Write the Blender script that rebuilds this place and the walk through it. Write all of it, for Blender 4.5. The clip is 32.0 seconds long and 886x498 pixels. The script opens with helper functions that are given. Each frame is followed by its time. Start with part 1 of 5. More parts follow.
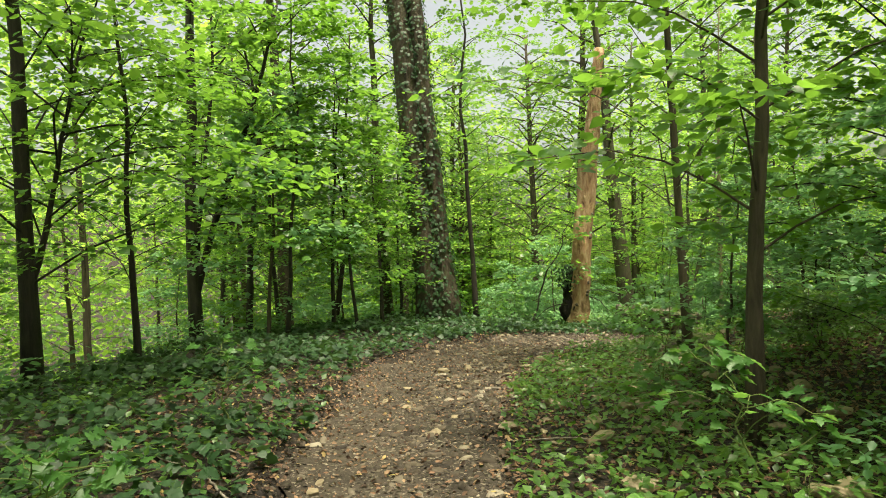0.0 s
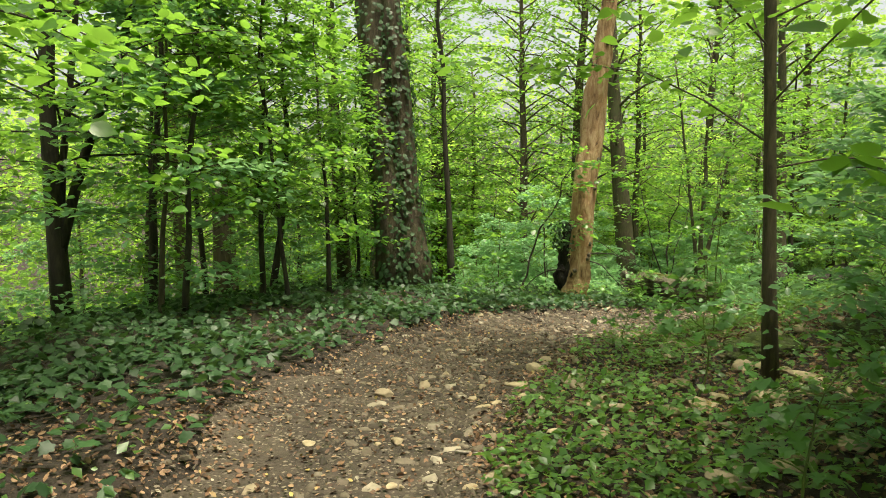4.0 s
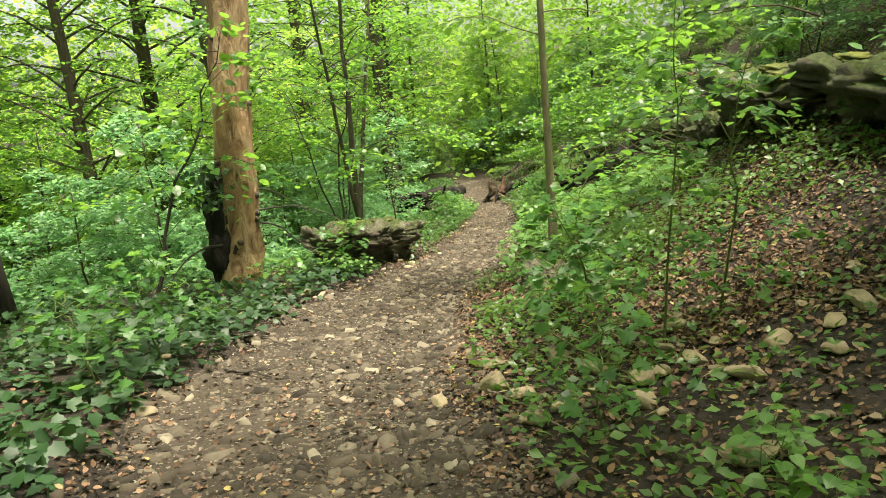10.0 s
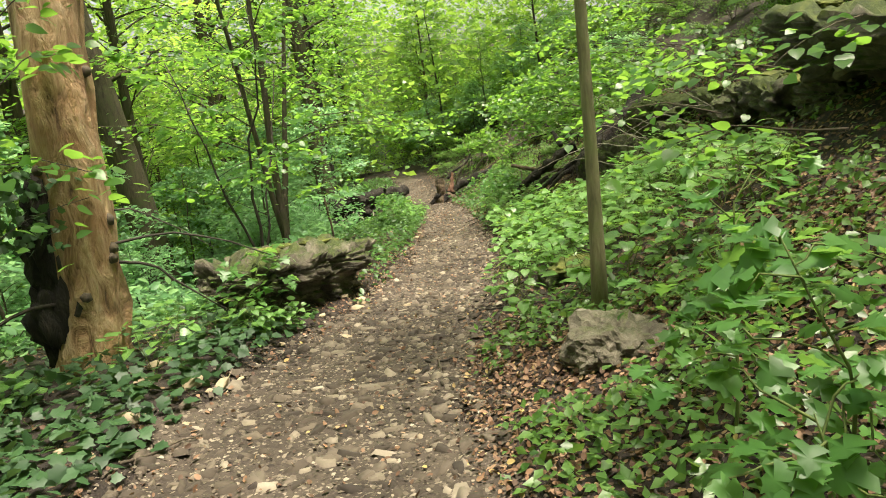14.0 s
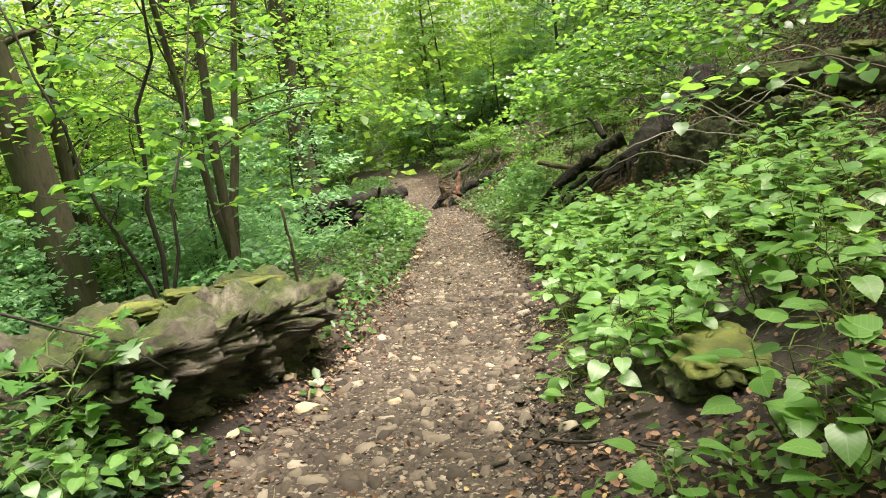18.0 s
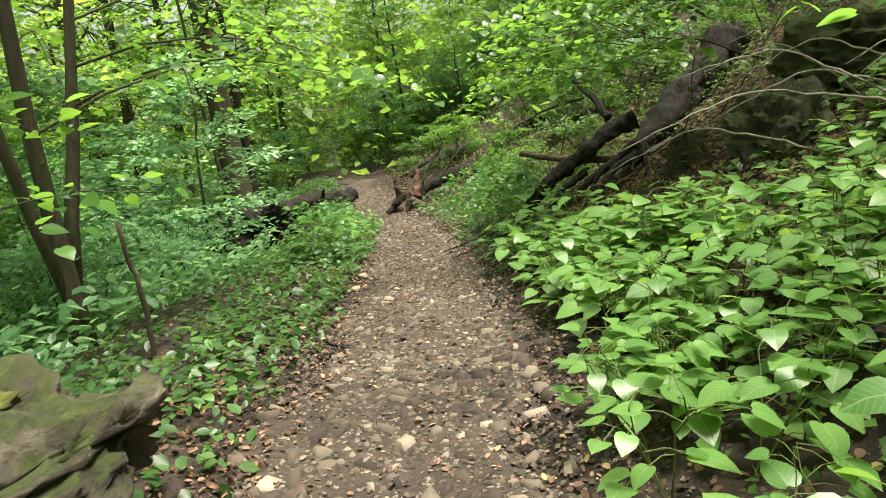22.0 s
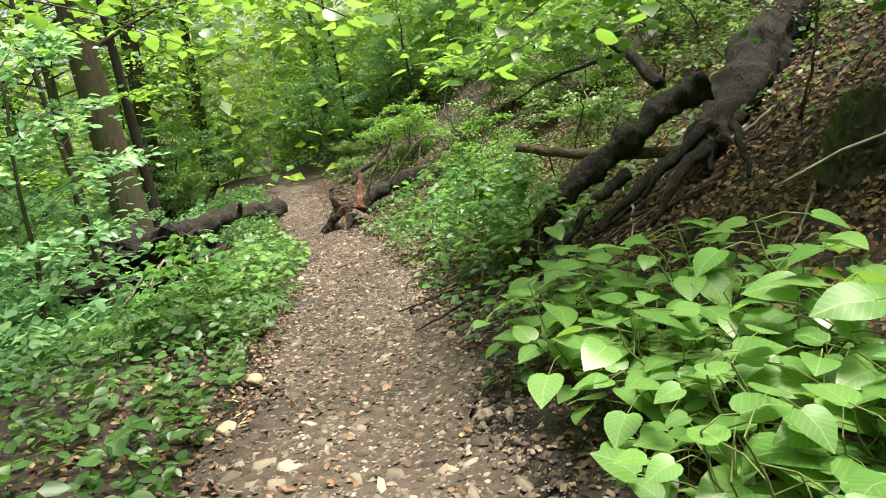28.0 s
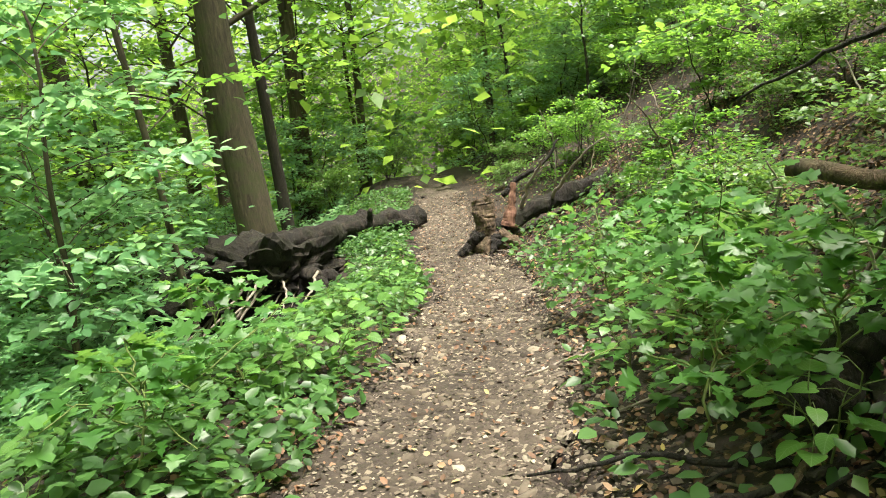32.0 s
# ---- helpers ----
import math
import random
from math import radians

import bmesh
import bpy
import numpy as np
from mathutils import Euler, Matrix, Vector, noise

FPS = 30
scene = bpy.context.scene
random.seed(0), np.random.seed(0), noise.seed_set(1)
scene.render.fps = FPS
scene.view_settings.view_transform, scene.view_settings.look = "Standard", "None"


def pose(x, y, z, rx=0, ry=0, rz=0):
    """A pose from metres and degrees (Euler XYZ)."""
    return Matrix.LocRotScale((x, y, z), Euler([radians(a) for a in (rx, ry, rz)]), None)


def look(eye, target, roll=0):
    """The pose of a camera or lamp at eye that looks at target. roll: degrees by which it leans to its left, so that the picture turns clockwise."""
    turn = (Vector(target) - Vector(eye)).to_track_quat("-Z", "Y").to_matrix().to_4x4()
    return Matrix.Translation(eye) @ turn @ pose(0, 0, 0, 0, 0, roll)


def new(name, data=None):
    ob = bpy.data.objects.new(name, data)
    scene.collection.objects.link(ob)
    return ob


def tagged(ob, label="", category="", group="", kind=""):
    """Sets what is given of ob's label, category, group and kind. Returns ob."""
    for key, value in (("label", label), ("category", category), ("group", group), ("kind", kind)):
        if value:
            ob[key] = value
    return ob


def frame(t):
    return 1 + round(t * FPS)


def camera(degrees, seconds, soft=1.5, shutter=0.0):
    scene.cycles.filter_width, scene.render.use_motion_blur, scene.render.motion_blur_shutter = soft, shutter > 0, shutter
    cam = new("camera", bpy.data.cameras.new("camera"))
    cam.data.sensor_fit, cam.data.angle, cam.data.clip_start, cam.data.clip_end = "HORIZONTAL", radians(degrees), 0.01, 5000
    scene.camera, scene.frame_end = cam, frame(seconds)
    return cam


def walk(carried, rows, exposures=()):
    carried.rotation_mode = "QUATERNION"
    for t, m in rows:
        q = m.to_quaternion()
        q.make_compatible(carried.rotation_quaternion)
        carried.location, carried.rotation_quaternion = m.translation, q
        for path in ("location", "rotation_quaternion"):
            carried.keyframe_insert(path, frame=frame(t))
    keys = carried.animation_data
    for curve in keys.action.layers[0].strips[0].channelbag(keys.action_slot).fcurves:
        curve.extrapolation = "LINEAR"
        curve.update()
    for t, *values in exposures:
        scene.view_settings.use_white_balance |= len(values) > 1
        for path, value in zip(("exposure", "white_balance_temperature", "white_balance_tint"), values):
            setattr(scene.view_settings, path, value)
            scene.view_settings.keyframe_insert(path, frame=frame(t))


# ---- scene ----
cam = camera(67.6, 32.0, soft=1.0)
# seconds, x, y, z, yaw, pitch, roll
ROWS = [
    (0.0, -0.679, 0.570, 1.125, -1.89, -2.31, 1.50),
    (0.5, -0.613, 1.079, 1.085, -2.14, -2.20, 1.45),
    (1.0, -0.570, 1.597, 1.048, -1.99, -2.26, 1.37),
    (1.5, -0.545, 2.115, 1.014, -1.91, -2.39, 1.37),
    (2.0, -0.529, 2.614, 0.988, -1.51, -2.35, 1.35),
    (2.5, -0.478, 3.077, 0.976, -1.16, -2.35, 1.54),
    (4.5, -0.103, 4.793, 1.002, -5.03, -8.24, -1.15),
    (5.0, -0.075, 5.284, 0.975, -10.17, -9.34, -0.07),
    (5.5, -0.063, 5.806, 0.931, -11.85, -11.14, -0.14),
    (6.0, -0.093, 6.363, 0.889, -14.25, -11.48, 0.66),
    (6.5, -0.129, 6.921, 0.836, -16.95, -11.98, 0.52),
    (7.0, -0.219, 7.478, 0.799, -17.79, -12.07, 0.96),
    (7.5, -0.274, 8.020, 0.769, -22.79, -12.32, 2.04),
    (8.0, -0.300, 8.560, 0.744, -27.89, -12.51, 2.14),
    (8.5, -0.358, 9.116, 0.712, -33.50, -12.95, 2.65),
    (9.0, -0.353, 9.676, 0.673, -35.00, -13.30, 2.91),
    (9.5, -0.256, 10.237, 0.641, -36.66, -13.31, 3.45),
    (10.0, -0.086, 10.745, 0.609, -41.47, -13.82, 3.99),
    (10.5, 0.114, 11.196, 0.576, -42.48, -13.99, 4.14),
    (11.0, 0.271, 11.609, 0.544, -43.53, -14.07, 4.83),
    (11.5, 0.440, 11.997, 0.514, -44.90, -14.21, 4.87),
    (12.0, 0.630, 12.377, 0.476, -45.71, -14.25, 5.06),
    (12.5, 0.892, 12.723, 0.422, -46.40, -14.41, 5.19),
    (13.0, 1.206, 13.049, 0.381, -46.86, -14.43, 5.36),
    (13.5, 1.549, 13.304, 0.311, -47.31, -14.44, 5.66),
    (14.0, 1.927, 13.575, 0.205, -47.74, -14.53, 5.45),
    (14.5, 2.241, 13.930, 0.129, -47.92, -14.48, 5.25),
    (16.5, 3.534, 15.250, -0.174, -47.91, -14.67, 5.25),
    (17.0, 3.873, 15.550, -0.218, -47.85, -14.61, 5.07),
    (17.5, 4.218, 15.835, -0.263, -47.81, -14.59, 5.14),
    (18.0, 4.501, 16.130, -0.317, -47.58, -14.53, 5.05),
    (18.5, 4.792, 16.406, -0.392, -47.49, -14.51, 5.07),
    (19.0, 5.064, 16.667, -0.478, -47.41, -14.43, 5.15),
    (19.5, 5.433, 16.863, -0.584, -48.30, -14.55, 5.85),
    (20.0, 5.819, 17.136, -0.655, -50.38, -14.84, 5.75),
    (20.5, 6.144, 17.395, -0.701, -50.93, -14.87, 5.77),
    (21.0, 6.403, 17.646, -0.746, -51.13, -14.78, 5.38),
    (21.5, 6.612, 17.901, -0.802, -51.16, -14.82, 5.39),
    (22.0, 6.831, 18.173, -0.842, -51.12, -14.76, 5.36),
    (22.5, 7.015, 18.438, -0.870, -51.02, -14.66, 5.36),
    (23.0, 7.243, 18.649, -0.913, -51.11, -14.67, 5.65),
    (23.5, 7.482, 18.881, -0.965, -51.17, -14.66, 5.62),
    (24.0, 7.741, 19.122, -1.032, -51.34, -14.69, 5.75),
    (24.5, 8.004, 19.307, -1.096, -51.58, -14.70, 5.91),
    (25.0, 8.235, 19.473, -1.138, -51.87, -14.67, 5.98),
    (25.5, 8.458, 19.617, -1.195, -54.37, -14.98, 6.36),
    (27.5, 9.371, 20.305, -1.257, -55.80, -15.39, 6.34),
    (28.0, 9.637, 20.493, -1.277, -55.66, -15.33, 6.49),
    (28.5, 9.946, 20.684, -1.318, -55.60, -15.41, 6.41),
    (29.0, 10.263, 20.915, -1.366, -54.33, -15.42, 6.07),
    (29.5, 10.583, 21.167, -1.399, -51.40, -15.16, 6.15),
    (30.0, 10.892, 21.391, -1.426, -45.38, -14.37, 5.55),
    (30.5, 11.143, 21.591, -1.449, -42.83, -14.03, 5.47),
    (31.0, 11.364, 21.774, -1.476, -42.39, -13.94, 5.52),
    (31.5, 11.595, 21.959, -1.515, -41.15, -13.70, 5.33),
    (32.0, 11.855, 22.189, -1.554, -40.85, -13.65, 5.55),
]
walk(cam, [(t, pose(x, y, z, 90 + pitch, roll, yaw)) for t, x, y, z, yaw, pitch, roll in ROWS], [(0, 1.15, 7700, 3), (2.5, 1.15, 7700, 3), (4.5, 1.2, 7600, 4), (6, 1.42, 7400, 6), (10, 1.42, 7400, 7), (14, 1.4, 7300, 11), (18, 1.55, 7000, 16), (22, 1.3, 6900, 14), (25, 1.22, 6950, 16), (28, 1.55, 6800, 17), (32, 1.65, 6800, 13)])

# ---- world, sun, exposure ----
world = bpy.data.worlds.new("world")
scene.world = world
world.use_nodes = True
wn = world.node_tree.nodes
sky = wn.new("ShaderNodeTexSky")
sky.sky_type = "NISHITA"
sky.sun_disc = False
sky.sun_elevation, sky.sun_rotation = radians(77), radians(153)
sky.air_density, sky.dust_density, sky.ozone_density = 0.8, 5.0, 0.6
cloudy = wn.new("ShaderNodeHueSaturation")
cloudy.inputs["Saturation"].default_value = 0.5
world.node_tree.links.new(sky.outputs[0], cloudy.inputs["Color"])
world.node_tree.links.new(cloudy.outputs[0], wn["Background"].inputs[0])
wn["Background"].inputs[1].default_value = 0.13
sun = new("sun", bpy.data.lights.new("sun", "SUN"))
sun.data.energy, sun.data.angle, sun.data.color = 4.0, radians(24), (1.0, 0.95, 0.86)
sun.matrix_world = look((0, 0, 30), (-4, 8, -10))

# ---- materials ----


def material(name, rough=0.8, metal=0.0):
    m = bpy.data.materials.new(name)
    m.use_nodes = True
    b = m.node_tree.nodes["Principled BSDF"]
    b.inputs["Roughness"].default_value = rough
    b.inputs["Metallic"].default_value = metal
    return m, m.node_tree, b


def node(tree, kind, **sets):
    n = tree.nodes.new(kind)
    for key, value in sets.items():
        n.inputs[key].default_value = value
    return n


def ramp(tree, source, stops):
    r = tree.nodes.new("ShaderNodeValToRGB")
    els = r.color_ramp.elements
    while len(els) < len(stops):
        els.new(0.5)
    for e, (p, c) in zip(els, stops):
        e.position, e.color = p, (*c, 1)
    tree.links.new(source, r.inputs[0])
    return r.outputs[0]


def mix(tree, fac, a, b, blend="MIX"):
    n = tree.nodes.new("ShaderNodeMix")
    n.data_type, n.blend_type = "RGBA", blend
    for socket, value in ((n.inputs[0], fac), (n.inputs[6], a), (n.inputs[7], b)):
        if isinstance(value, bpy.types.NodeSocket):
            tree.links.new(value, socket)
        elif isinstance(value, (int, float)):
            socket.default_value = value
        else:
            socket.default_value = (*value, 1)
    return n.outputs[2]


def coords(tree, space="Object"):
    return tree.nodes.new("ShaderNodeTexCoord").outputs[space]


def world_place(tree):
    return tree.nodes.new("ShaderNodeNewGeometry").outputs["Position"]


def noise_tex(tree, vec, scale, detail=4.0, rough=0.6, distort=0.0):
    n = node(tree, "ShaderNodeTexNoise", Scale=scale, Detail=detail, Roughness=rough, Distortion=distort)
    tree.links.new(vec, n.inputs["Vector"])
    return n.outputs["Fac"]


def stretch(tree, vec, x, y, z):
    n = node(tree, "ShaderNodeMapping", Scale=(x, y, z))
    tree.links.new(vec, n.inputs["Vector"])
    return n.outputs[0]


def bump(tree, bsdf, height, strength, distance):
    n = node(tree, "ShaderNodeBump", Strength=strength, Distance=distance)
    tree.links.new(height, n.inputs["Height"])
    tree.links.new(n.outputs[0], bsdf.inputs["Normal"])


def leaf_material(name, dark, light, glow, rough=0.45, through_part=0.45, objects=False):
    """A leaf that reflects one green and lets a yellower one through."""
    m, t, b = material(name, rough)
    if objects:
        rnd = t.nodes.new("ShaderNodeObjectInfo").outputs["Random"]
    else:
        rnd = t.nodes.new("ShaderNodeNewGeometry").outputs["Random Per Island"]
    patch = noise_tex(t, world_place(t), 0.9, 2.0)
    veins = noise_tex(t, world_place(t), 60.0, 2.0)
    c = mix(t, rnd, dark, light)
    c = mix(t, ramp(t, patch, [(0.35, (0, 0, 0)), (0.65, (1, 1, 1))]), mix(t, 0.35, c, dark), c)
    c = mix(t, 0.25, c, mix(t, veins, (0.4, 0.4, 0.4), (1.3, 1.3, 1.3)), "MULTIPLY")
    if objects:
        # a pale midrib and side veins, in the leaf's own frame
        xyz = t.nodes.new("ShaderNodeSeparateXYZ")
        t.links.new(coords(t), xyz.inputs[0])
        side = t.nodes.new("ShaderNodeMath")
        side.operation = "ABSOLUTE"
        t.links.new(xyz.outputs[1], side.inputs[0])
        run = t.nodes.new("ShaderNodeMath")
        run.operation = "MULTIPLY_ADD"
        t.links.new(side.outputs[0], run.inputs[0])
        run.inputs[1].default_value = -0.75
        t.links.new(xyz.outputs[0], run.inputs[2])
        band = t.nodes.new("ShaderNodeMath")
        band.operation = "PINGPONG"
        t.links.new(run.outputs[0], band.inputs[0])
        band.inputs[1].default_value = 0.075
        rib = mix(t, 1.0, ramp(t, side.outputs[0], [(0.008, (1, 1, 1)), (0.022, (0, 0, 0))]), ramp(t, band.outputs[0], [(0.006, (0.6, 0.6, 0.6)), (0.018, (0, 0, 0))]), "LIGHTEN")
        c = mix(t, 0.35, c, mix(t, noise_tex(t, coords(t), 5.0, 3.0), (0.45, 0.5, 0.4), (1.4, 1.3, 1.3)), "MULTIPLY")
        c = mix(t, rib, c, mix(t, 0.4, c, (0.45, 0.55, 0.3)))
        bump(t, b, rib, -0.5, 0.01)
    t.links.new(c, b.inputs["Base Color"])
    tr = node(t, "ShaderNodeBsdfTranslucent")
    t.links.new(mix(t, rnd, glow, tuple(0.75 * g for g in glow)), tr.inputs["Color"])
    mx = t.nodes.new("ShaderNodeMixShader")
    mx.inputs[0].default_value = through_part
    t.links.new(b.outputs[0], mx.inputs[1])
    t.links.new(tr.outputs[0], mx.inputs[2])
    t.links.new(mx.outputs[0], t.nodes["Material Output"].inputs[0])
    return m


LEAF = leaf_material("leaf_maple", (0.024, 0.085, 0.014), (0.095, 0.235, 0.04), (0.30, 0.58, 0.075), 0.36, 0.48)
LEAF_DARK = leaf_material("leaf_ivy", (0.014, 0.045, 0.016), (0.045, 0.115, 0.038), (0.10, 0.20, 0.05), 0.52, 0.25)
LEAF_HERB = leaf_material("leaf_herb", (0.03, 0.09, 0.018), (0.12, 0.24, 0.05), (0.24, 0.42, 0.07), 0.38, 0.36)
LEAF_BIG = leaf_material("leaf_broad", (0.055, 0.165, 0.032), (0.16, 0.345, 0.08), (0.32, 0.58, 0.09), 0.36, 0.4, True)
LEAF_SAPLING = leaf_material("leaf_sapling", (0.035, 0.12, 0.025), (0.10, 0.25, 0.06), (0.25, 0.5, 0.09), 0.4, 0.42)
LEAF_BANK = leaf_material("leaf_bank", (0.022, 0.07, 0.02), (0.085, 0.20, 0.05), (0.17, 0.34, 0.07), 0.42, 0.34)
# bluish leaf green, with the open slope's cool skylight put into the colour
LEAF_COOL = leaf_material("leaf_cool", (0.05, 0.15, 0.06), (0.16, 0.33, 0.155), (0.38, 0.68, 0.28), 0.36, 0.48)
# brighter copy of the tree leaf, with sunlit foliage put into its colours
LEAF_LIT = leaf_material("leaf_lit", (0.07, 0.18, 0.035), (0.17, 0.34, 0.07), (0.52, 0.80, 0.13), 0.5, 0.55)


def litter_material():
    m, t, b = material("dead_leaf", 0.7)
    rnd = t.nodes.new("ShaderNodeNewGeometry").outputs["Random Per Island"]
    c = ramp(t, rnd, [(0.0, (0.035, 0.018, 0.010)), (0.35, (0.10, 0.05, 0.025)), (0.7, (0.185, 0.10, 0.054)), (0.95, (0.29, 0.185, 0.11)), (1.0, (0.36, 0.28, 0.09))])
    t.links.new(mix(t, 0.4, c, mix(t, noise_tex(t, world_place(t), 45, 3), (0.3, 0.3, 0.3), (1.5, 1.5, 1.5)), "MULTIPLY"), b.inputs["Base Color"])
    return m


def stone_material(name, stops, moss=0.0, objects=False, bump_size=0.02):
    m, t, b = material(name, 0.9)
    place = world_place(t)
    big, fine = noise_tex(t, place, 2.3, 6, 0.65), noise_tex(t, place, 24, 8, 0.7)
    c = ramp(t, big, stops)
    c = mix(t, 0.55, c, mix(t, fine, (0.25, 0.25, 0.25), (1.6, 1.6, 1.6)), "MULTIPLY")
    if objects:
        c = mix(t, 0.5, c, ramp(t, t.nodes.new("ShaderNodeObjectInfo").outputs["Random"], [(0, (0.45, 0.40, 0.33)), (0.5, (0.9, 0.82, 0.68)), (1, (1.3, 1.22, 1.0))]), "MULTIPLY")
    if moss:
        up = t.nodes.new("ShaderNodeSeparateXYZ")
        t.links.new(t.nodes.new("ShaderNodeNewGeometry").outputs["Normal"], up.inputs[0])
        add = t.nodes.new("ShaderNodeMath")
        add.operation = "MULTIPLY_ADD"
        t.links.new(up.outputs[2], add.inputs[0])
        add.inputs[1].default_value = 0.35
        t.links.new(noise_tex(t, place, 1.7, 5, 0.7), add.inputs[2])
        mask = ramp(t, add.outputs[0], [(0.78 - 0.3 * moss, (0, 0, 0)), (0.95 - 0.3 * moss, (1, 1, 1))])
        green = ramp(t, noise_tex(t, place, 9, 6, 0.7), [(0.3, (0.015, 0.026, 0.006)), (0.55, (0.05, 0.07, 0.013)), (0.75, (0.11, 0.125, 0.026))])
        c = mix(t, mask, c, green)
    t.links.new(c, b.inputs["Base Color"])
    bump(t, b, mix(t, 0.5, big, fine), 0.9, bump_size)
    return m


def bark_material(name, stops, scale=14.0, depth=0.02, moss=None, grain=0.16):
    m, t, b = material(name, 0.9)
    o = coords(t)
    ridged = noise_tex(t, stretch(t, o, scale, scale, scale * grain), 1.0, 6, 0.7, 0.6)
    patchy = noise_tex(t, o, 1.6, 4, 0.6)
    c = ramp(t, ridged, stops)
    c = mix(t, 0.5, c, mix(t, patchy, (0.4, 0.4, 0.4), (1.5, 1.45, 1.35)), "MULTIPLY")
    if moss:
        c = mix(t, ramp(t, noise_tex(t, o, 2.4, 5, 0.7), [(0.48, (0, 0, 0)), (0.66, (1, 1, 1))]), c, moss)
    t.links.new(c, b.inputs["Base Color"])
    bump(t, b, ridged, 1.0, depth)
    return m


LITTER = litter_material()
STONE = stone_material("limestone_pieces", [(0.3, (0.20, 0.165, 0.115)), (0.7, (0.42, 0.36, 0.26))], 0.0, True, 0.006)
ROCK = stone_material("mossy_limestone", [(0.3, (0.07, 0.065, 0.05)), (0.5, (0.17, 0.155, 0.12)), (0.7, (0.34, 0.32, 0.26))], 0.55)
ROCK_GREY = stone_material("grey_limestone", [(0.3, (0.025, 0.021, 0.015)), (0.46, (0.10, 0.088, 0.063)), (0.58, (0.19, 0.17, 0.125)), (0.75, (0.33, 0.305, 0.24))], 0.12, False, 0.08)
ROCK_SLAB = stone_material("lichened_limestone", [(0.32, (0.012, 0.010, 0.007)), (0.42, (0.065, 0.056, 0.04)), (0.56, (0.15, 0.132, 0.098)), (0.70, (0.30, 0.275, 0.215))], 0.42, False, 0.1)
ROCK_MOSS = stone_material("moss_covered_rock", [(0.3, (0.03, 0.026, 0.02)), (0.5, (0.08, 0.07, 0.052)), (0.7, (0.20, 0.18, 0.14))], 0.75, False, 0.05)
MOSS = stone_material("moss", [(0.3, (0.028, 0.038, 0.007)), (0.5, (0.085, 0.10, 0.016)), (0.7, (0.17, 0.18, 0.033))], 0.0, False, 0.03)
BARK = bark_material("grey_brown_bark", [(0.3, (0.025, 0.02, 0.014)), (0.6, (0.10, 0.08, 0.055)), (0.8, (0.18, 0.15, 0.11))])
BARK_DARK = bark_material("dark_bark", [(0.3, (0.012, 0.010, 0.008)), (0.65, (0.05, 0.042, 0.032)), (0.85, (0.10, 0.085, 0.065))])
BARK_GREEN = bark_material("mossy_bark", [(0.3, (0.028, 0.023, 0.015)), (0.6, (0.085, 0.07, 0.046)), (0.8, (0.16, 0.135, 0.095))], 22, 0.014, (0.06, 0.068, 0.026))
BARK_BIG = bark_material("rough_old_bark", [(0.3, (0.02, 0.016, 0.011)), (0.55, (0.09, 0.072, 0.05)), (0.8, (0.20, 0.165, 0.12))], 9, 0.05, (0.06, 0.065, 0.03))
WOOD_BARE = bark_material("bare_orange_wood", [(0.33, (0.07, 0.038, 0.02)), (0.42, (0.28, 0.165, 0.085)), (0.58, (0.48, 0.335, 0.20)), (0.78, (0.62, 0.51, 0.37))], 7, 0.12, (0.30, 0.165, 0.08), 0.3)
WOOD_TORN = bark_material("torn_reddish_wood", [(0.33, (0.06, 0.026, 0.016)), (0.55, (0.17, 0.085, 0.055)), (0.8, (0.32, 0.20, 0.135))], 12, 0.03)
WOOD_BROWN = bark_material("brown_rotting_wood", [(0.32, (0.018, 0.012, 0.007)), (0.5, (0.085, 0.058, 0.036)), (0.75, (0.21, 0.15, 0.095))], 10, 0.06, (0.07, 0.06, 0.03), 0.3)
# rotten wood, its base colour blackened further to hold the canopy's shade
ROTTEN = bark_material("shaded_rotten_wood", [(0.34, (0.003, 0.0025, 0.002)), (0.52, (0.012, 0.009, 0.0065)), (0.75, (0.058, 0.043, 0.030))], 11, 0.09, (0.016, 0.017, 0.007), 0.35)
BARK_PALE = bark_material("pale_greenish_bark", [(0.3, (0.11, 0.10, 0.055)), (0.6, (0.24, 0.22, 0.13)), (0.8, (0.36, 0.33, 0.22))], 18, 0.01, (0.16, 0.18, 0.075))
DRIFT = bark_material("weathered_grey_wood", [(0.3, (0.10, 0.085, 0.07)), (0.7, (0.38, 0.34, 0.29))], 12, 0.01)
DRIFT_DARK = bark_material("dark_weathered_wood", [(0.3, (0.015, 0.013, 0.011)), (0.7, (0.075, 0.067, 0.058))], 14, 0.02, None, 0.5)
STEM = bark_material("green_stem", [(0.3, (0.05, 0.09, 0.02)), (0.7, (0.14, 0.18, 0.05))], 20, 0.003)


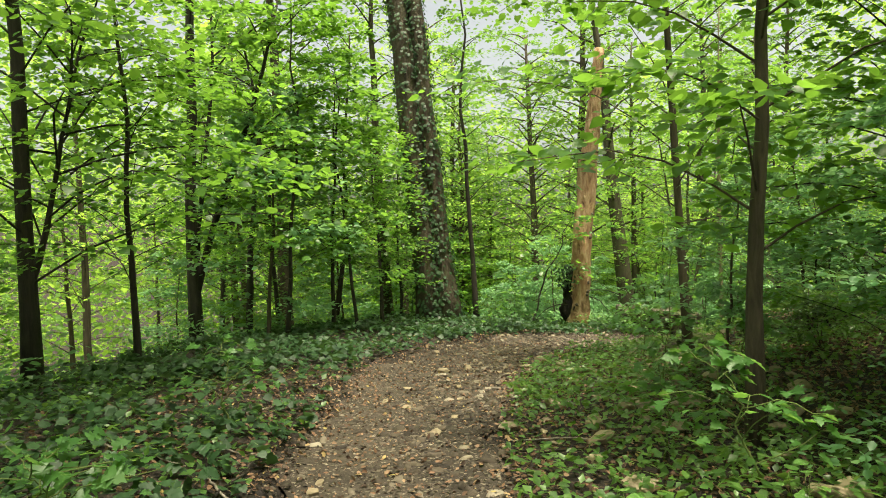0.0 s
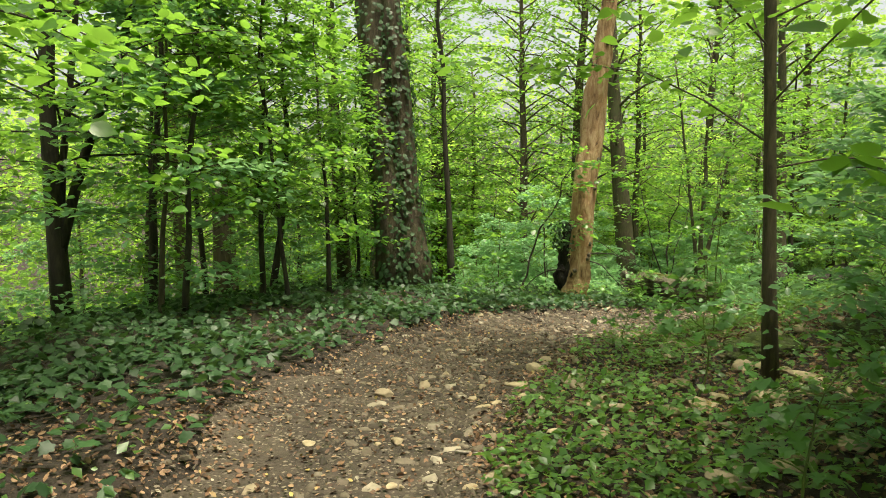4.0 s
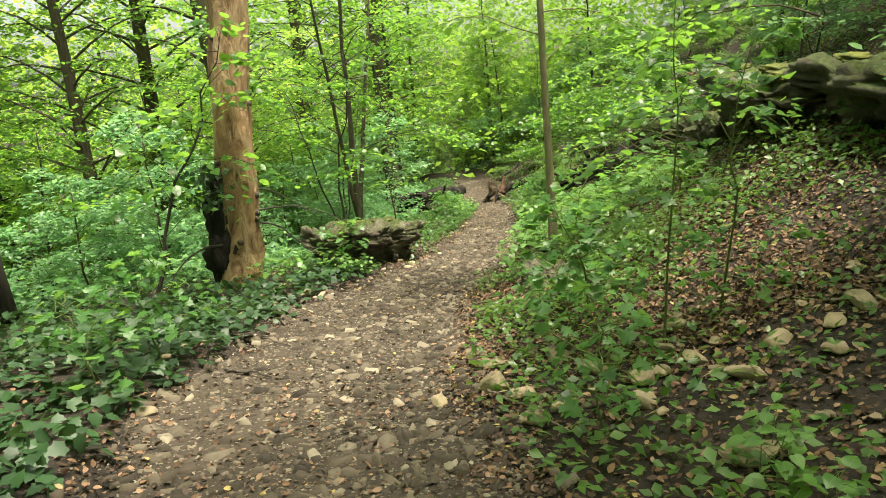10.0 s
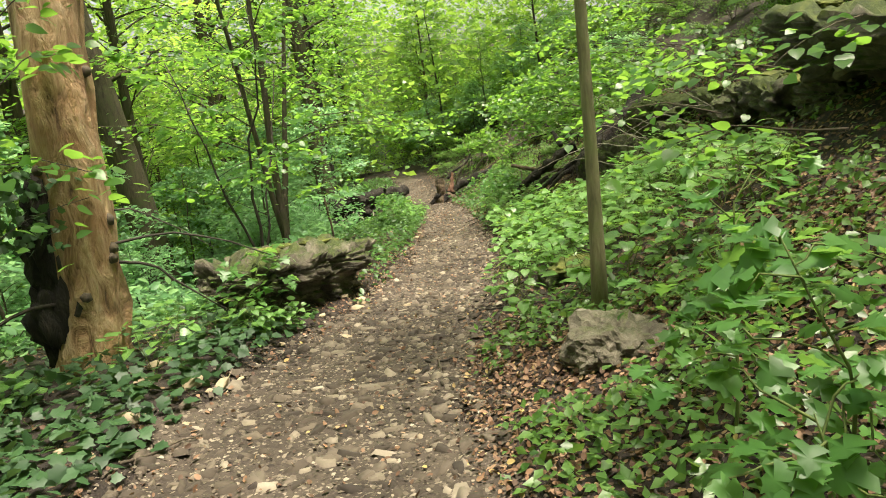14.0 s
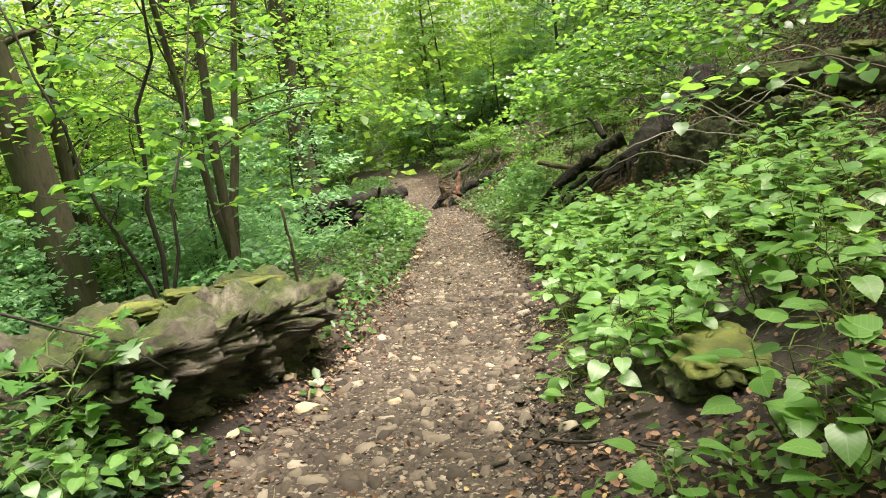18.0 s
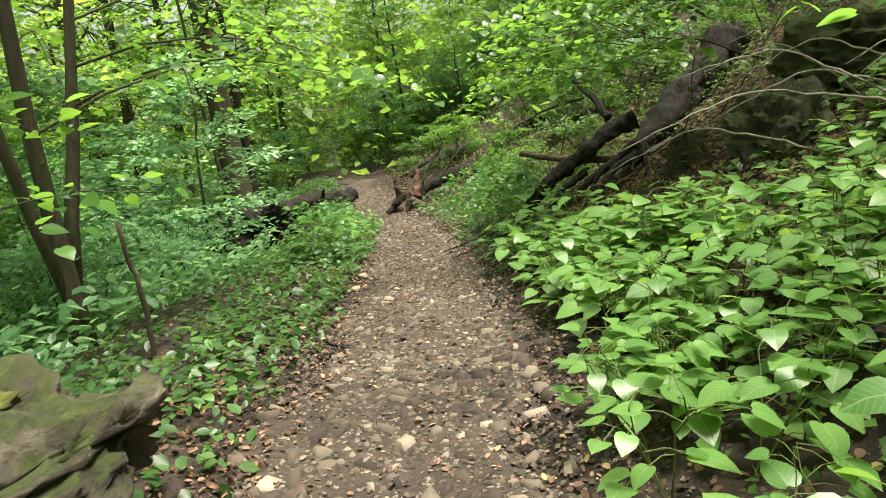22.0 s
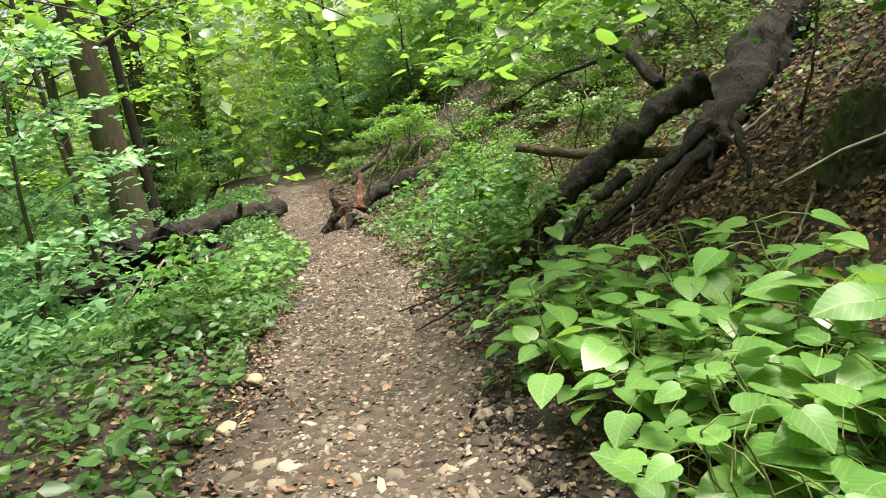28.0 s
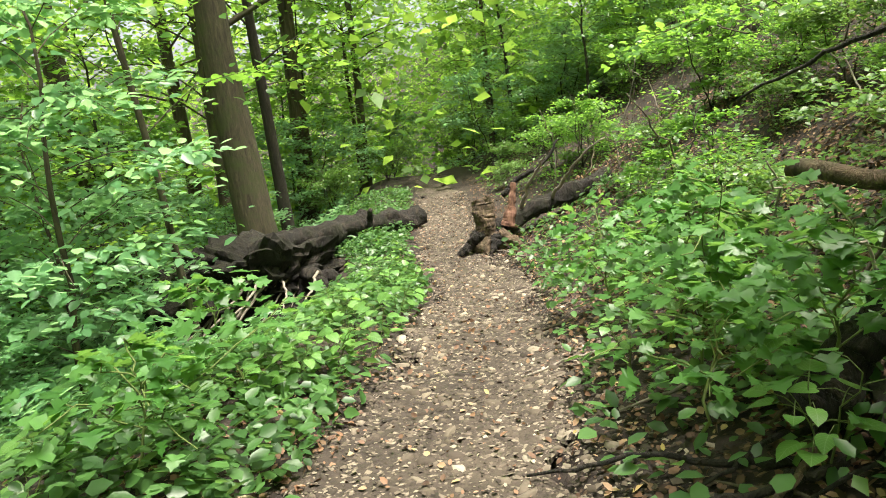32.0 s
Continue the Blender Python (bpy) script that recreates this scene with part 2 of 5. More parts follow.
def soil_material(name, stops, specks, amount):
    m, t, b = material(name, 0.92)
    place = world_place(t)
    big = noise_tex(t, place, 1.1, 5, 0.65)
    mid = noise_tex(t, place, 13, 6, 0.7)
    c = mix(t, 0.45, ramp(t, big, stops), ramp(t, mid, stops))
    chips = node(t, "ShaderNodeTexVoronoi", Scale=26.0, Randomness=1.0)
    warp = t.nodes.new("ShaderNodeVectorMath")
    warp.operation = "MULTIPLY_ADD"
    wobble = node(t, "ShaderNodeTexNoise", Scale=18.0, Detail=4.0)
    t.links.new(place, wobble.inputs["Vector"])
    t.links.new(wobble.outputs["Color"], warp.inputs[0])
    warp.inputs[1].default_value = (0.09, 0.09, 0.09)
    t.links.new(place, warp.inputs[2])
    t.links.new(warp.outputs[0], chips.inputs["Vector"])
    c = mix(t, 1.0, c, ramp(t, noise_tex(t, place, 0.8, 4, 0.6), [(0.35, (0.55, 0.53, 0.5)), (0.62, (1.05, 1.05, 1.05))]), "MULTIPLY")
    near = ramp(t, chips.outputs["Distance"], [(0.28, (1, 1, 1)), (0.42, (0, 0, 0))])
    chosen = ramp(t, chips.outputs["Color"], [(amount, (0, 0, 0)), (amount + 0.06, (1, 1, 1))])
    c = mix(t, mix(t, 1.0, near, chosen, "MULTIPLY"), c, mix(t, chips.outputs["Color"], specks[0], specks[1]))
    c = mix(t, 0.5, c, mix(t, noise_tex(t, place, 60, 4, 0.7), (0.35, 0.35, 0.35), (1.5, 1.5, 1.5)), "MULTIPLY")
    t.links.new(c, b.inputs["Base Color"])
    bump(t, b, mix(t, 0.5, mid, near), 0.8, 0.02)
    return m


# brown soil, darkened in its base colour to deepen the shade under plants
SOIL = soil_material("forest_soil", [(0.3, (0.010, 0.007, 0.005)), (0.6, (0.028, 0.019, 0.013)), (0.8, (0.055, 0.038, 0.026))], ((0.05, 0.03, 0.018), (0.11, 0.07, 0.044)), 0.6)
TRAIL = soil_material("trodden_trail", [(0.3, (0.026, 0.019, 0.013)), (0.55, (0.062, 0.047, 0.034)), (0.8, (0.125, 0.10, 0.073))], ((0.06, 0.046, 0.034), (0.24, 0.20, 0.15)), 0.5)

# ---- mesh tools ----
rng = np.random.default_rng(7)


def mesh_from(name, verts, tris=None, quads=None, mat=None, smooth=False):
    """A mesh from arrays of corners, triangles and quads."""
    me = bpy.data.meshes.new(name)
    verts = np.asarray(verts, dtype=np.float32)
    nt, nq = (0 if tris is None else len(tris)), (0 if quads is None else len(quads))
    me.vertices.add(len(verts))
    me.vertices.foreach_set("co", verts.ravel())
    loops = np.concatenate([np.asarray(a, dtype=np.int32).ravel() for a in (tris, quads) if a is not None and len(a)])
    me.loops.add(len(loops))
    me.loops.foreach_set("vertex_index", loops)
    me.polygons.add(nt + nq)
    me.polygons.foreach_set("loop_start", np.concatenate([3 * np.arange(nt), 3 * nt + 4 * np.arange(nq)]).astype(np.int32))
    if smooth:
        me.polygons.foreach_set("use_smooth", np.ones(nt + nq, dtype=bool))
    me.update(calc_edges=True)
    if mat:
        me.materials.append(mat)
    return me


def unit(v):
    return v / (np.linalg.norm(v, axis=-1, keepdims=True) + 1e-9)


# leaf outlines in the x (tip) y (side) z (fold) frame, as fans of triangles
def outline(points, fold=0.18, cup=0.0):
    mid = [(0.0, 0.0, 0.0), (0.5, 0.0, 0.0), (1.0, 0.0, -cup)]
    v, f = list(mid), []
    for side in (1, -1):
        base = len(v)
        v += [(x, side * y, fold * y - cup * x * x) for x, y in points]
        chain = [0] + list(range(base, base + len(points))) + [2]
        half = len(points) // 2
        for k in range(len(chain) - 1):
            a, b = chain[k], chain[k + 1]
            hub = 1
            if a != hub and b != hub:
                f.append((hub, a, b) if side < 0 else (hub, b, a))
    return np.array(v), np.array(f)


OVAL = outline([(0.15, 0.24), (0.45, 0.33), (0.78, 0.18)], 0.2, 0.12)
LOBED = outline([(-0.10, 0.20), (0.06, 0.50), (0.20, 0.33), (0.44, 0.56), (0.50, 0.30), (0.70, 0.28), (0.78, 0.12)], 0.12, 0.2)
MAPLE = outline([(-0.08, 0.26), (0.14, 0.36), (0.34, 0.52), (0.46, 0.36), (0.70, 0.30), (0.78, 0.12)], 0.14, 0.16)
HEX = (np.array([(0, 0, 0), (0.28, 0.29, 0.06), (0.68, 0.26, 0.03), (1, 0, -0.08), (0.68, -0.26, 0.03), (0.28, -0.29, 0.06)]), np.array([(0, 3, 1), (1, 3, 2), (0, 5, 3), (5, 4, 3)]))
KITE = (np.array([(0, 0, 0), (0.42, 0.34, 0.07), (1, 0, -0.05), (0.42, -0.34, 0.07)]), np.array([(0, 2, 1), (0, 3, 2)]))
ROCKLET = (np.array([(0.5, 0.1, 0), (-0.5, -0.05, 0.05), (0.05, 0.42, 0), (-0.1, -0.4, 0.06), (0.08, 0.05, 0.24), (-0.22, 0.12, 0.2)]), np.array([(0, 2, 4), (4, 2, 5), (2, 1, 5), (1, 3, 5), (5, 3, 4), (3, 0, 4)]))
ROUND = outline([(-0.06, 0.18), (0.08, 0.35), (0.32, 0.45), (0.60, 0.36), (0.84, 0.15)], 0.15, 0.18)
CHIP = (np.array([(0, 0.1, 0), (0.4, 0.4, 0.1), (1, 0.15, 0.02), (0.8, -0.3, 0.14), (0.3, -0.42, 0.02)]), np.array([(0, 4, 1), (1, 4, 3), (1, 3, 2)]))


def leaf_cloud(places, ups, heads, sizes, shape):
    """Corners and triangles of many leaves: place, upward normal, heading, length."""
    tv, tf = shape
    ups = unit(ups)
    heads = unit(heads - ups * (heads * ups).sum(1, keepdims=True))
    sides = np.cross(ups, heads)
    s = sizes[:, None, None]
    v = places[:, None] + s * (tv[None, :, 0:1] * heads[:, None] + tv[None, :, 1:2] * sides[:, None] + tv[None, :, 2:3] * ups[:, None])
    f = tf[None] + (np.arange(len(places)) * len(tv))[:, None, None]
    return v.reshape(-1, 3), f.reshape(-1, 3)


def tube(points, radii, n=7, rough=0.0, caps=True, seed=0):
    """Corners, triangles and quads of a tapered, slightly uneven limb."""
    p, r = np.asarray(points, float), np.asarray(radii, float)
    g = np.random.default_rng(seed)
    tan = unit(np.gradient(p, axis=0))
    ref = np.array((0.31, 0.95, 0.05)) if abs(tan[0] @ np.array((0.31, 0.95, 0.05))) < 0.9 else np.array((1.0, 0.1, 0.0))
    a = unit(np.cross(tan, ref))
    b = np.cross(tan, a)
    th = np.linspace(0, 2 * np.pi, n, endpoint=False)
    k = 1 + rough * (g.random((len(p), n)) - 0.5) + rough * 0.6 * (g.random((1, n)) - 0.5)
    ring = p[:, None] + (r[:, None] * k)[..., None] * (np.cos(th)[None, :, None] * a[:, None] + np.sin(th)[None, :, None] * b[:, None])
    i, j = np.meshgrid(np.arange(len(p) - 1), np.arange(n), indexing="ij")
    j2 = (j + 1) % n
    quads = np.stack([i * n + j, i * n + j2, (i + 1) * n + j2, (i + 1) * n + j], -1).reshape(-1, 4)
    v = ring.reshape(-1, 3)
    tris = np.zeros((0, 3), int)
    if caps:
        v = np.concatenate([v, p[:1], p[-1:]])
        c0, c1, top = len(v) - 2, len(v) - 1, (len(p) - 1) * n
        tris = np.array([(c0, (q + 1) % n, q) for q in range(n)] + [(c1, top + q, top + (q + 1) % n) for q in range(n)])
    return v, tris, quads


def join(pieces):
    vs, ts, qs, base = [], [], [], 0
    for v, t, q in pieces:
        vs.append(v)
        if len(t):
            ts.append(np.asarray(t) + base)
        if len(q):
            qs.append(np.asarray(q) + base)
        base += len(v)
    return np.concatenate(vs), (np.concatenate(ts) if ts else None), (np.concatenate(qs) if qs else None)


def part(name, me, parent, label=""):
    ob = new(name, me)
    ob.parent = parent
    return tagged(ob, label)


def curve_points(a, b, n=8, sag=0.0, wander=0.0, seed=0):
    g = np.random.default_rng(seed)
    a, b = np.asarray(a, float), np.asarray(b, float)
    u = np.linspace(0, 1, n)[:, None]
    p = a + (b - a) * u
    p[:, 2] += sag * np.sin(np.pi * u[:, 0])
    w = np.cumsum(g.normal(0, 1, (n, 3)), 0)
    w -= w[0] + (w[-1] - w[0]) * u
    return p + wander * w


# ---- the lie of the land ----
# middle of the trail: x, y, height, half width
TRAIL_LINE = np.array([
    (-1.2, -14, -0.45, 0.8), (-1.2, -6, -0.5, 0.8), (-1.12, 0, -0.6, 0.78), (-1.08, 3, -0.68, 0.78), (-0.98, 5.5, -0.80, 0.82), (-0.75, 8, -0.93, 0.95), (-0.45, 10, -1.07, 1.1),
    (0.25, 11.85, -1.23, 1.15), (1.1, 13.4, -1.37, 1.12), (2.1, 14.9, -1.58, 1.08), (3.4, 16.2, -1.84, 1.08), (4.9, 17.6, -2.1, 1.0), (6.57, 18.7, -2.38, 0.82), (8.28, 19.95, -2.66, 0.74), (9.9, 21.1, -2.82, 0.78),
    (11.45, 22.45, -2.98, 0.72), (13.2, 24.05, -3.25, 0.66), (15.0, 25.75, -3.5, 0.58), (16.6, 27.35, -3.78, 0.5), (17.6, 28.7, -3.93, 0.5), (18.3, 29.9, -3.98, 0.44), (19.6, 31.45, -4.02, 0.42), (21.9, 34.4, -4.08, 0.42), (24.9, 38.4, -4.15, 0.45), (28.5, 43, -4.8, 0.5), (36, 52, -6.5, 0.6)])


def resample(line, step=0.15):
    """A smooth line through the given points (Catmull-Rom)."""
    p = np.vstack([2 * line[0] - line[1], line, 2 * line[-1] - line[-2]])
    out = []
    for i in range(1, len(p) - 2):
        n = max(2, int(np.linalg.norm(p[i + 1][:2] - p[i][:2]) / step))
        u = np.arange(n)[:, None] / n
        out.append(0.5 * (2 * p[i] + (p[i + 1] - p[i - 1]) * u + (2 * p[i - 1] - 5 * p[i] + 4 * p[i + 1] - p[i + 2]) * u**2 + (3 * p[i] - p[i - 1] - 3 * p[i + 1] + p[i + 2]) * u**3))
    return np.vstack(out + [p[-2][None]])


LINE = resample(TRAIL_LINE)
LINE_DIR = unit(np.gradient(LINE[:, :2], axis=0))
LINE_S = np.concatenate([[0], np.cumsum(np.linalg.norm(np.diff(LINE[:, :2], axis=0), axis=1))])
LINE_FALL = np.gradient(LINE[:, 2]) / np.gradient(LINE_S)
LINE_S -= LINE_S[np.argmin(abs(LINE[:, 1]) + abs(LINE[:, 0]) * 0.01)]


def along(x, y):
    """Distance along the trail and to its left (right: minus), and the trail's height and half width there."""
    x, y = np.atleast_1d(x).astype(float), np.atleast_1d(y).astype(float)
    s, d, z, w = (np.zeros(len(x)) for _ in range(4))
    for k in range(0, len(x), 4000):
        dx, dy = x[k:k + 4000, None] - LINE[None, :, 0], y[k:k + 4000, None] - LINE[None, :, 1]
        i = np.argmin(dx * dx + dy * dy, axis=1)
        r = np.arange(len(i))
        ex, ey = dx[r, i], dy[r, i]
        fwd = ex * LINE_DIR[i, 0] + ey * LINE_DIR[i, 1]
        side = ey * LINE_DIR[i, 0] - ex * LINE_DIR[i, 1]
        s[k:k + 4000], d[k:k + 4000] = LINE_S[i] + fwd, np.sign(side) * np.hypot(ex, ey)
        z[k:k + 4000], w[k:k + 4000] = LINE[i, 2] + LINE_FALL[i] * np.clip(fwd, -0.3, 0.3), LINE[i, 3]
    return s, d, z, w


def spot(s, d):
    """The place d to the left of the trail's middle, s along it."""
    i = np.clip(np.searchsorted(LINE_S, s), 0, len(LINE) - 1)
    f = s - LINE_S[i]
    return LINE[i, 0] + LINE_DIR[i, 0] * f - LINE_DIR[i, 1] * d, LINE[i, 1] + LINE_DIR[i, 1] * f + LINE_DIR[i, 0] * d


def step(a, b, x):
    u = np.clip((x - a) / (b - a), 0, 1)
    return u * u * (3 - 2 * u)


def soft(x, k=0.5):
    return k * np.logaddexp(0, x / k)


def wave(x, y):
    return (np.sin(0.9 * x + 1.3 * np.sin(0.7 * y)) + np.sin(1.1 * y + 1.7 * np.sin(0.6 * x)) + 0.5 * np.sin(2.9 * x + 1.1 * y) + 0.5 * np.sin(2.3 * y - 1.9 * x)) / 3


def ground(x, y):
    """Height of the ground."""
    x, y = np.atleast_1d(x).astype(float), np.atleast_1d(y).astype(float)
    s, d, z, w = along(x, y)
    left, right = np.maximum(d, 0), np.maximum(-d, 0)
    steep = step(12, 22, s)
    up = soft(right - 1.3 - 1.2 * (1 - steep), 0.35) * (0.10 + 0.12 * step(6, 11, s) + 0.33 * steep)
    up += 0.25 * soft(right - 7, 1.5) * (0.4 + 0.6 * steep)
    up = 11 * np.tanh(up / 11)
    shelf = 5.6 - 2.4 * step(16, 24, s) - 1.6 * step(28, 36, s)
    down = soft(left - shelf, 0.6) * (0.36 + 0.16 * step(18, 26, s))
    down = 14 * np.tanh(down / 14)
    rise = 7 * np.tanh(0.04 * soft(left - 42, 5))
    lip = 0.10 * step(0.7, 1.5, left) * (1 - step(shelf, shelf + 1, left))
    rough = 0.06 * wave(1.7 * x, 1.7 * y) * step(w, w + 1.2, abs(d)) + 0.35 * wave(0.4 * x + 3, 0.4 * y) * step(3, 9, abs(d))
    dip = -0.04 * (1 - step(w * 0.5, w * 1.2, abs(d)))
    return z + up - down + rise + lip + rough + dip


def lift(x, y):
    """The trail's surface over the ground."""
    return 0.014 + 0.010 * wave(2.6 * x + 1.3 * y, 2.9 * y)


def height(x, y):
    return float(ground(x, y)[0])


def slope_up(x, y, e=0.25):
    """Upward normals of the ground."""
    gx = (ground(x + e, y) - ground(x - e, y)) / (2 * e)
    gy = (ground(x, y + e) - ground(x, y - e)) / (2 * e)
    return unit(np.stack([-gx, -gy, np.ones_like(gx)], 1))


def make_ground():
    def axis(lo, hi, core_lo, core_hi, fine, growth):
        pts = list(np.arange(core_lo, core_hi, fine))
        for sign, edge, lim in ((-1, core_lo, lo), (1, core_hi, hi)):
            h, q = fine, edge
            while sign * (lim - q) > 0:
                h *= growth
                q += sign * h
                pts.append(q)
        return np.array(sorted(pts))
    xs, ys = axis(-700, 700, -9, 24, 0.22, 1.18), axis(-700, 700, -2, 38, 0.22, 1.18)
    gx, gy = np.meshgrid(xs, ys)
    v = np.stack([gx.ravel(), gy.ravel(), ground(gx.ravel(), gy.ravel())], 1)
    far = np.hypot(v[:, 0] - 5, v[:, 1] - 18)
    v[:, 2] = v[:, 2] * (1 - step(90, 200, far)) + 6 * step(90, 200, far)
    _, off_line, _, half = along(v[:, 0], v[:, 1])
    v[:, 2] -= 0.09 * (1 - step(0.86 * half, 1.08 * half, abs(off_line)))
    nx, ny = len(xs), len(ys)
    i, j = np.meshgrid(np.arange(ny - 1), np.arange(nx - 1), indexing="ij")
    q = np.stack([i * nx + j, i * nx + j + 1, (i + 1) * nx + j + 1, (i + 1) * nx + j], -1).reshape(-1, 4)
    tagged(new("ground", mesh_from("ground", v, None, q, SOIL, True)), "dark woodland soil with rotting leaves sloping across the valley side", "ground", kind="structure")
    # the trodden strip, its edges sinking into the soil
    keep = (LINE_S > -12) & (LINE_S < 50)
    pts, dirs = LINE[keep], LINE_DIR[keep]
    m = 25
    u = np.linspace(-1, 1, m)
    w = pts[:, 3] * 1.12
    px, py = pts[:, 0], pts[:, 1]
    off = u[None] * w[:, None] + 0.16 * np.sin(2.1 * LINE_S[keep])[:, None] * abs(u[None]) ** 2 + 0.10 * np.sin(5.3 * LINE_S[keep][:, None] + 3 * u[None]) * abs(u[None]) ** 2
    vx, vy = px[:, None] - dirs[:, 1:2] * off, py[:, None] + dirs[:, 0:1] * off
    vz = ground(vx.ravel(), vy.ravel()).reshape(vx.shape) + lift(vx, vy) - 0.05 * step(0.8, 1.0, abs(u))[None] * (1 + 0.6 * wave(5 * vx, 5 * vy))
    v = np.stack([vx.ravel(), vy.ravel(), vz.ravel()], 1)
    i, j = np.meshgrid(np.arange(len(pts) - 1), np.arange(m - 1), indexing="ij")
    q = np.stack([i * m + j + 1, i * m + j, (i + 1) * m + j, (i + 1) * m + j + 1], -1).reshape(-1, 4)
    tagged(new("trail", mesh_from("trail", v, None, q, TRAIL, True)), "trodden earth footpath strewn with pale limestone chips and leaves", "path", kind="structure")


make_ground()

# ---- trees ----


def rock_mesh(name, size, seed, mat, cuts=4, layered=0.5, rough=0.16, flat=0.0):
    """A weathered block: a subdivided ball squared off, cut by bedding planes and worn by noise."""
    bm = bmesh.new()
    bmesh.ops.create_icosphere(bm, subdivisions=cuts, radius=1)
    off = Vector((seed * 3.7, seed * 1.3, seed * 2.1))
    for v in bm.verts:
        p = v.co.copy()
        m = max(abs(p.x), abs(p.y), abs(p.z))
        p = p * (0.55 + 0.45 / m)
        k = 1 + rough * 1.6 * noise.fractal(p * 1.1 + off, 1.0, 2.0, 4) + rough * 0.75 * noise.fractal(p * 4 + off, 0.8, 2.1, 4) - rough * 0.5 * abs(noise.noise(p * 2.3 + off))
        bed = layered * 0.16 * (((1.3 * p.z + 0.35 * noise.noise(p * 1.3 + off) + 0.12 * noise.noise(p * 5 + off)) * 1.6) % 1.0 - 0.5)
        crack = -0.11 * max(0, 1 - 8 * abs(noise.noise(Vector((p.x * 1.4, p.y * 1.4, p.z * 2.2)) + off)))
        under = 1 - 0.35 * flat * max(0, -p.z) * 2
        top = min(p.z * k, 0.62 + 0.38 * (1 - flat) + 0.05 * noise.noise(p * 3 + off)) if flat else p.z * k
        v.co = Vector((p.x * (k + bed + crack) * size[0] * under, p.y * (k + bed + crack) * size[1] * under, (top + 0.3 * crack) * size[2]))
    me = bpy.data.meshes.new(name)
    bm.to_mesh(me)
    bm.free()
    me.materials.append(mat)
    if cuts < 5:
        me.polygons.foreach_set("use_smooth", np.ones(len(me.polygons), dtype=bool))
    return me


def trunk_line(top, bend=0.05, seed=0, n=10):
    g = np.random.default_rng(seed)
    p = curve_points((0, 0, -0.25), top, n, 0.0, 0.0)
    w = np.cumsum(g.normal(0, 1, (n, 2)), 0)
    w -= w[0]
    p[:, :2] += bend * w * np.linspace(0, 1, n)[:, None] ** 0.7
    return p


def spray(start, end, leaves, size, g, width=0.35, droop=0.25, n=6):
    """A side branch with leaves laid out flat on both sides of it. Returns its limb and its leaves."""
    p = curve_points(start, end, n, 0.12 * np.linalg.norm(np.subtract(end, start)), 0.03, int(g.integers(1e6)))
    u = 0.15 + 0.85 * g.random(leaves) ** 0.8
    base = np.stack([np.interp(u, np.linspace(0, 1, n), p[:, k]) for k in range(3)], 1)
    d = unit(p[-1:] - p[:1])[0]
    side = unit(np.cross(d, (0, 0, 1.0)))
    reach = width * np.linalg.norm(p[-1] - p[0]) * (1.15 - 0.75 * u) * g.normal(0, 0.75, leaves)
    place = base + side[None] * reach[:, None] + d[None] * (abs(reach) * 0.45)[:, None]
    place[:, 2] += -droop * abs(reach) * 0.5 + g.normal(0, 0.05, leaves)
    up = np.stack([g.normal(0, 0.42, leaves), g.normal(0, 0.42, leaves), np.ones(leaves)], 1)
    head = d[None] + side[None] * np.sign(reach)[:, None] * 0.9 + g.normal(0, 0.4, (leaves, 3))
    return p, (place, up, head, size * (0.65 + 0.7 * g.random(leaves)))


def tree_meshes(name, tall, base_r, low, reach, branches, leaves, size, seed, bark, leaf, shape, lean=(0, 0), bend=0.05, twin=None, sides=8, spread=1.0, rough=0.12, flare=1.35, split=False):
    """The trunk with its limbs, and the crown's leaves, as two meshes standing on the origin."""
    g = np.random.default_rng(seed)
    line = trunk_line((lean[0], lean[1], tall), bend, seed, 11)
    radii = base_r * (1 - 0.78 * np.linspace(0, 1, 11) ** 1.1)
    radii[0] *= flare
    radii[1] *= 1 + 0.25 * (flare - 1)
    wood = [tube(line, radii, sides, rough, True, seed)]
    stems = [(line, radii, low)]
    for (hx, hy, h0, top, r) in twin or ():
        a = np.array([np.interp(h0, line[:, 2], line[:, k]) for k in range(3)])
        l2 = curve_points(a, (hx, hy, top), 9, 0.0, 0.05, seed + 5)
        r2 = np.linspace(r, r * 0.3, 9)
        wood.append(tube(l2, r2, 6, rough, True, seed + 3))
        stems.append((l2, r2, max(low, h0 + 0.6)))
    P = [[], [], [], []]
    for q in range(branches):
        l, r, lo = stems[q % len(stems)]
        h = lo + (l[-1, 2] - lo) * ((q + 0.6 * g.random()) / branches) ** 0.9
        a = np.array([np.interp(h, l[:, 2], l[:, k]) for k in range(3)])
        az = q * 2.39996 + g.normal(0, 0.3)
        rad = reach * (1.05 - 0.65 * (h - lo) / max(0.1, l[-1, 2] - lo)) * (0.65 + 0.5 * g.random())
        b = a + np.array([math.cos(az) * rad, math.sin(az) * rad, rad * g.normal(0.22, 0.2)])
        limb, lf = spray(a, b, int(leaves / branches), size, g, 0.42 * spread)
        wood.append(tube(limb, np.linspace(max(0.005, 0.16 * base_r), 0.003, len(limb)), 4, 0, False))
        for k in range(4):
            P[k].append(lf[k])
    main = 1 + len(twin or ())
    if split:
        limbs = [mesh_from(name + "_limb", *w, bark, True) for w in wood[main:]]
        wood = wood[:main]
    v, t, q = join(wood)
    tm = mesh_from(name + "_trunk", v, t, q, bark, True)
    cm = mesh_from(name + "_crown", *leaf_cloud(*[np.concatenate(a) for a in P], shape), None, leaf)
    return (tm, cm, limbs) if split else (tm, cm)


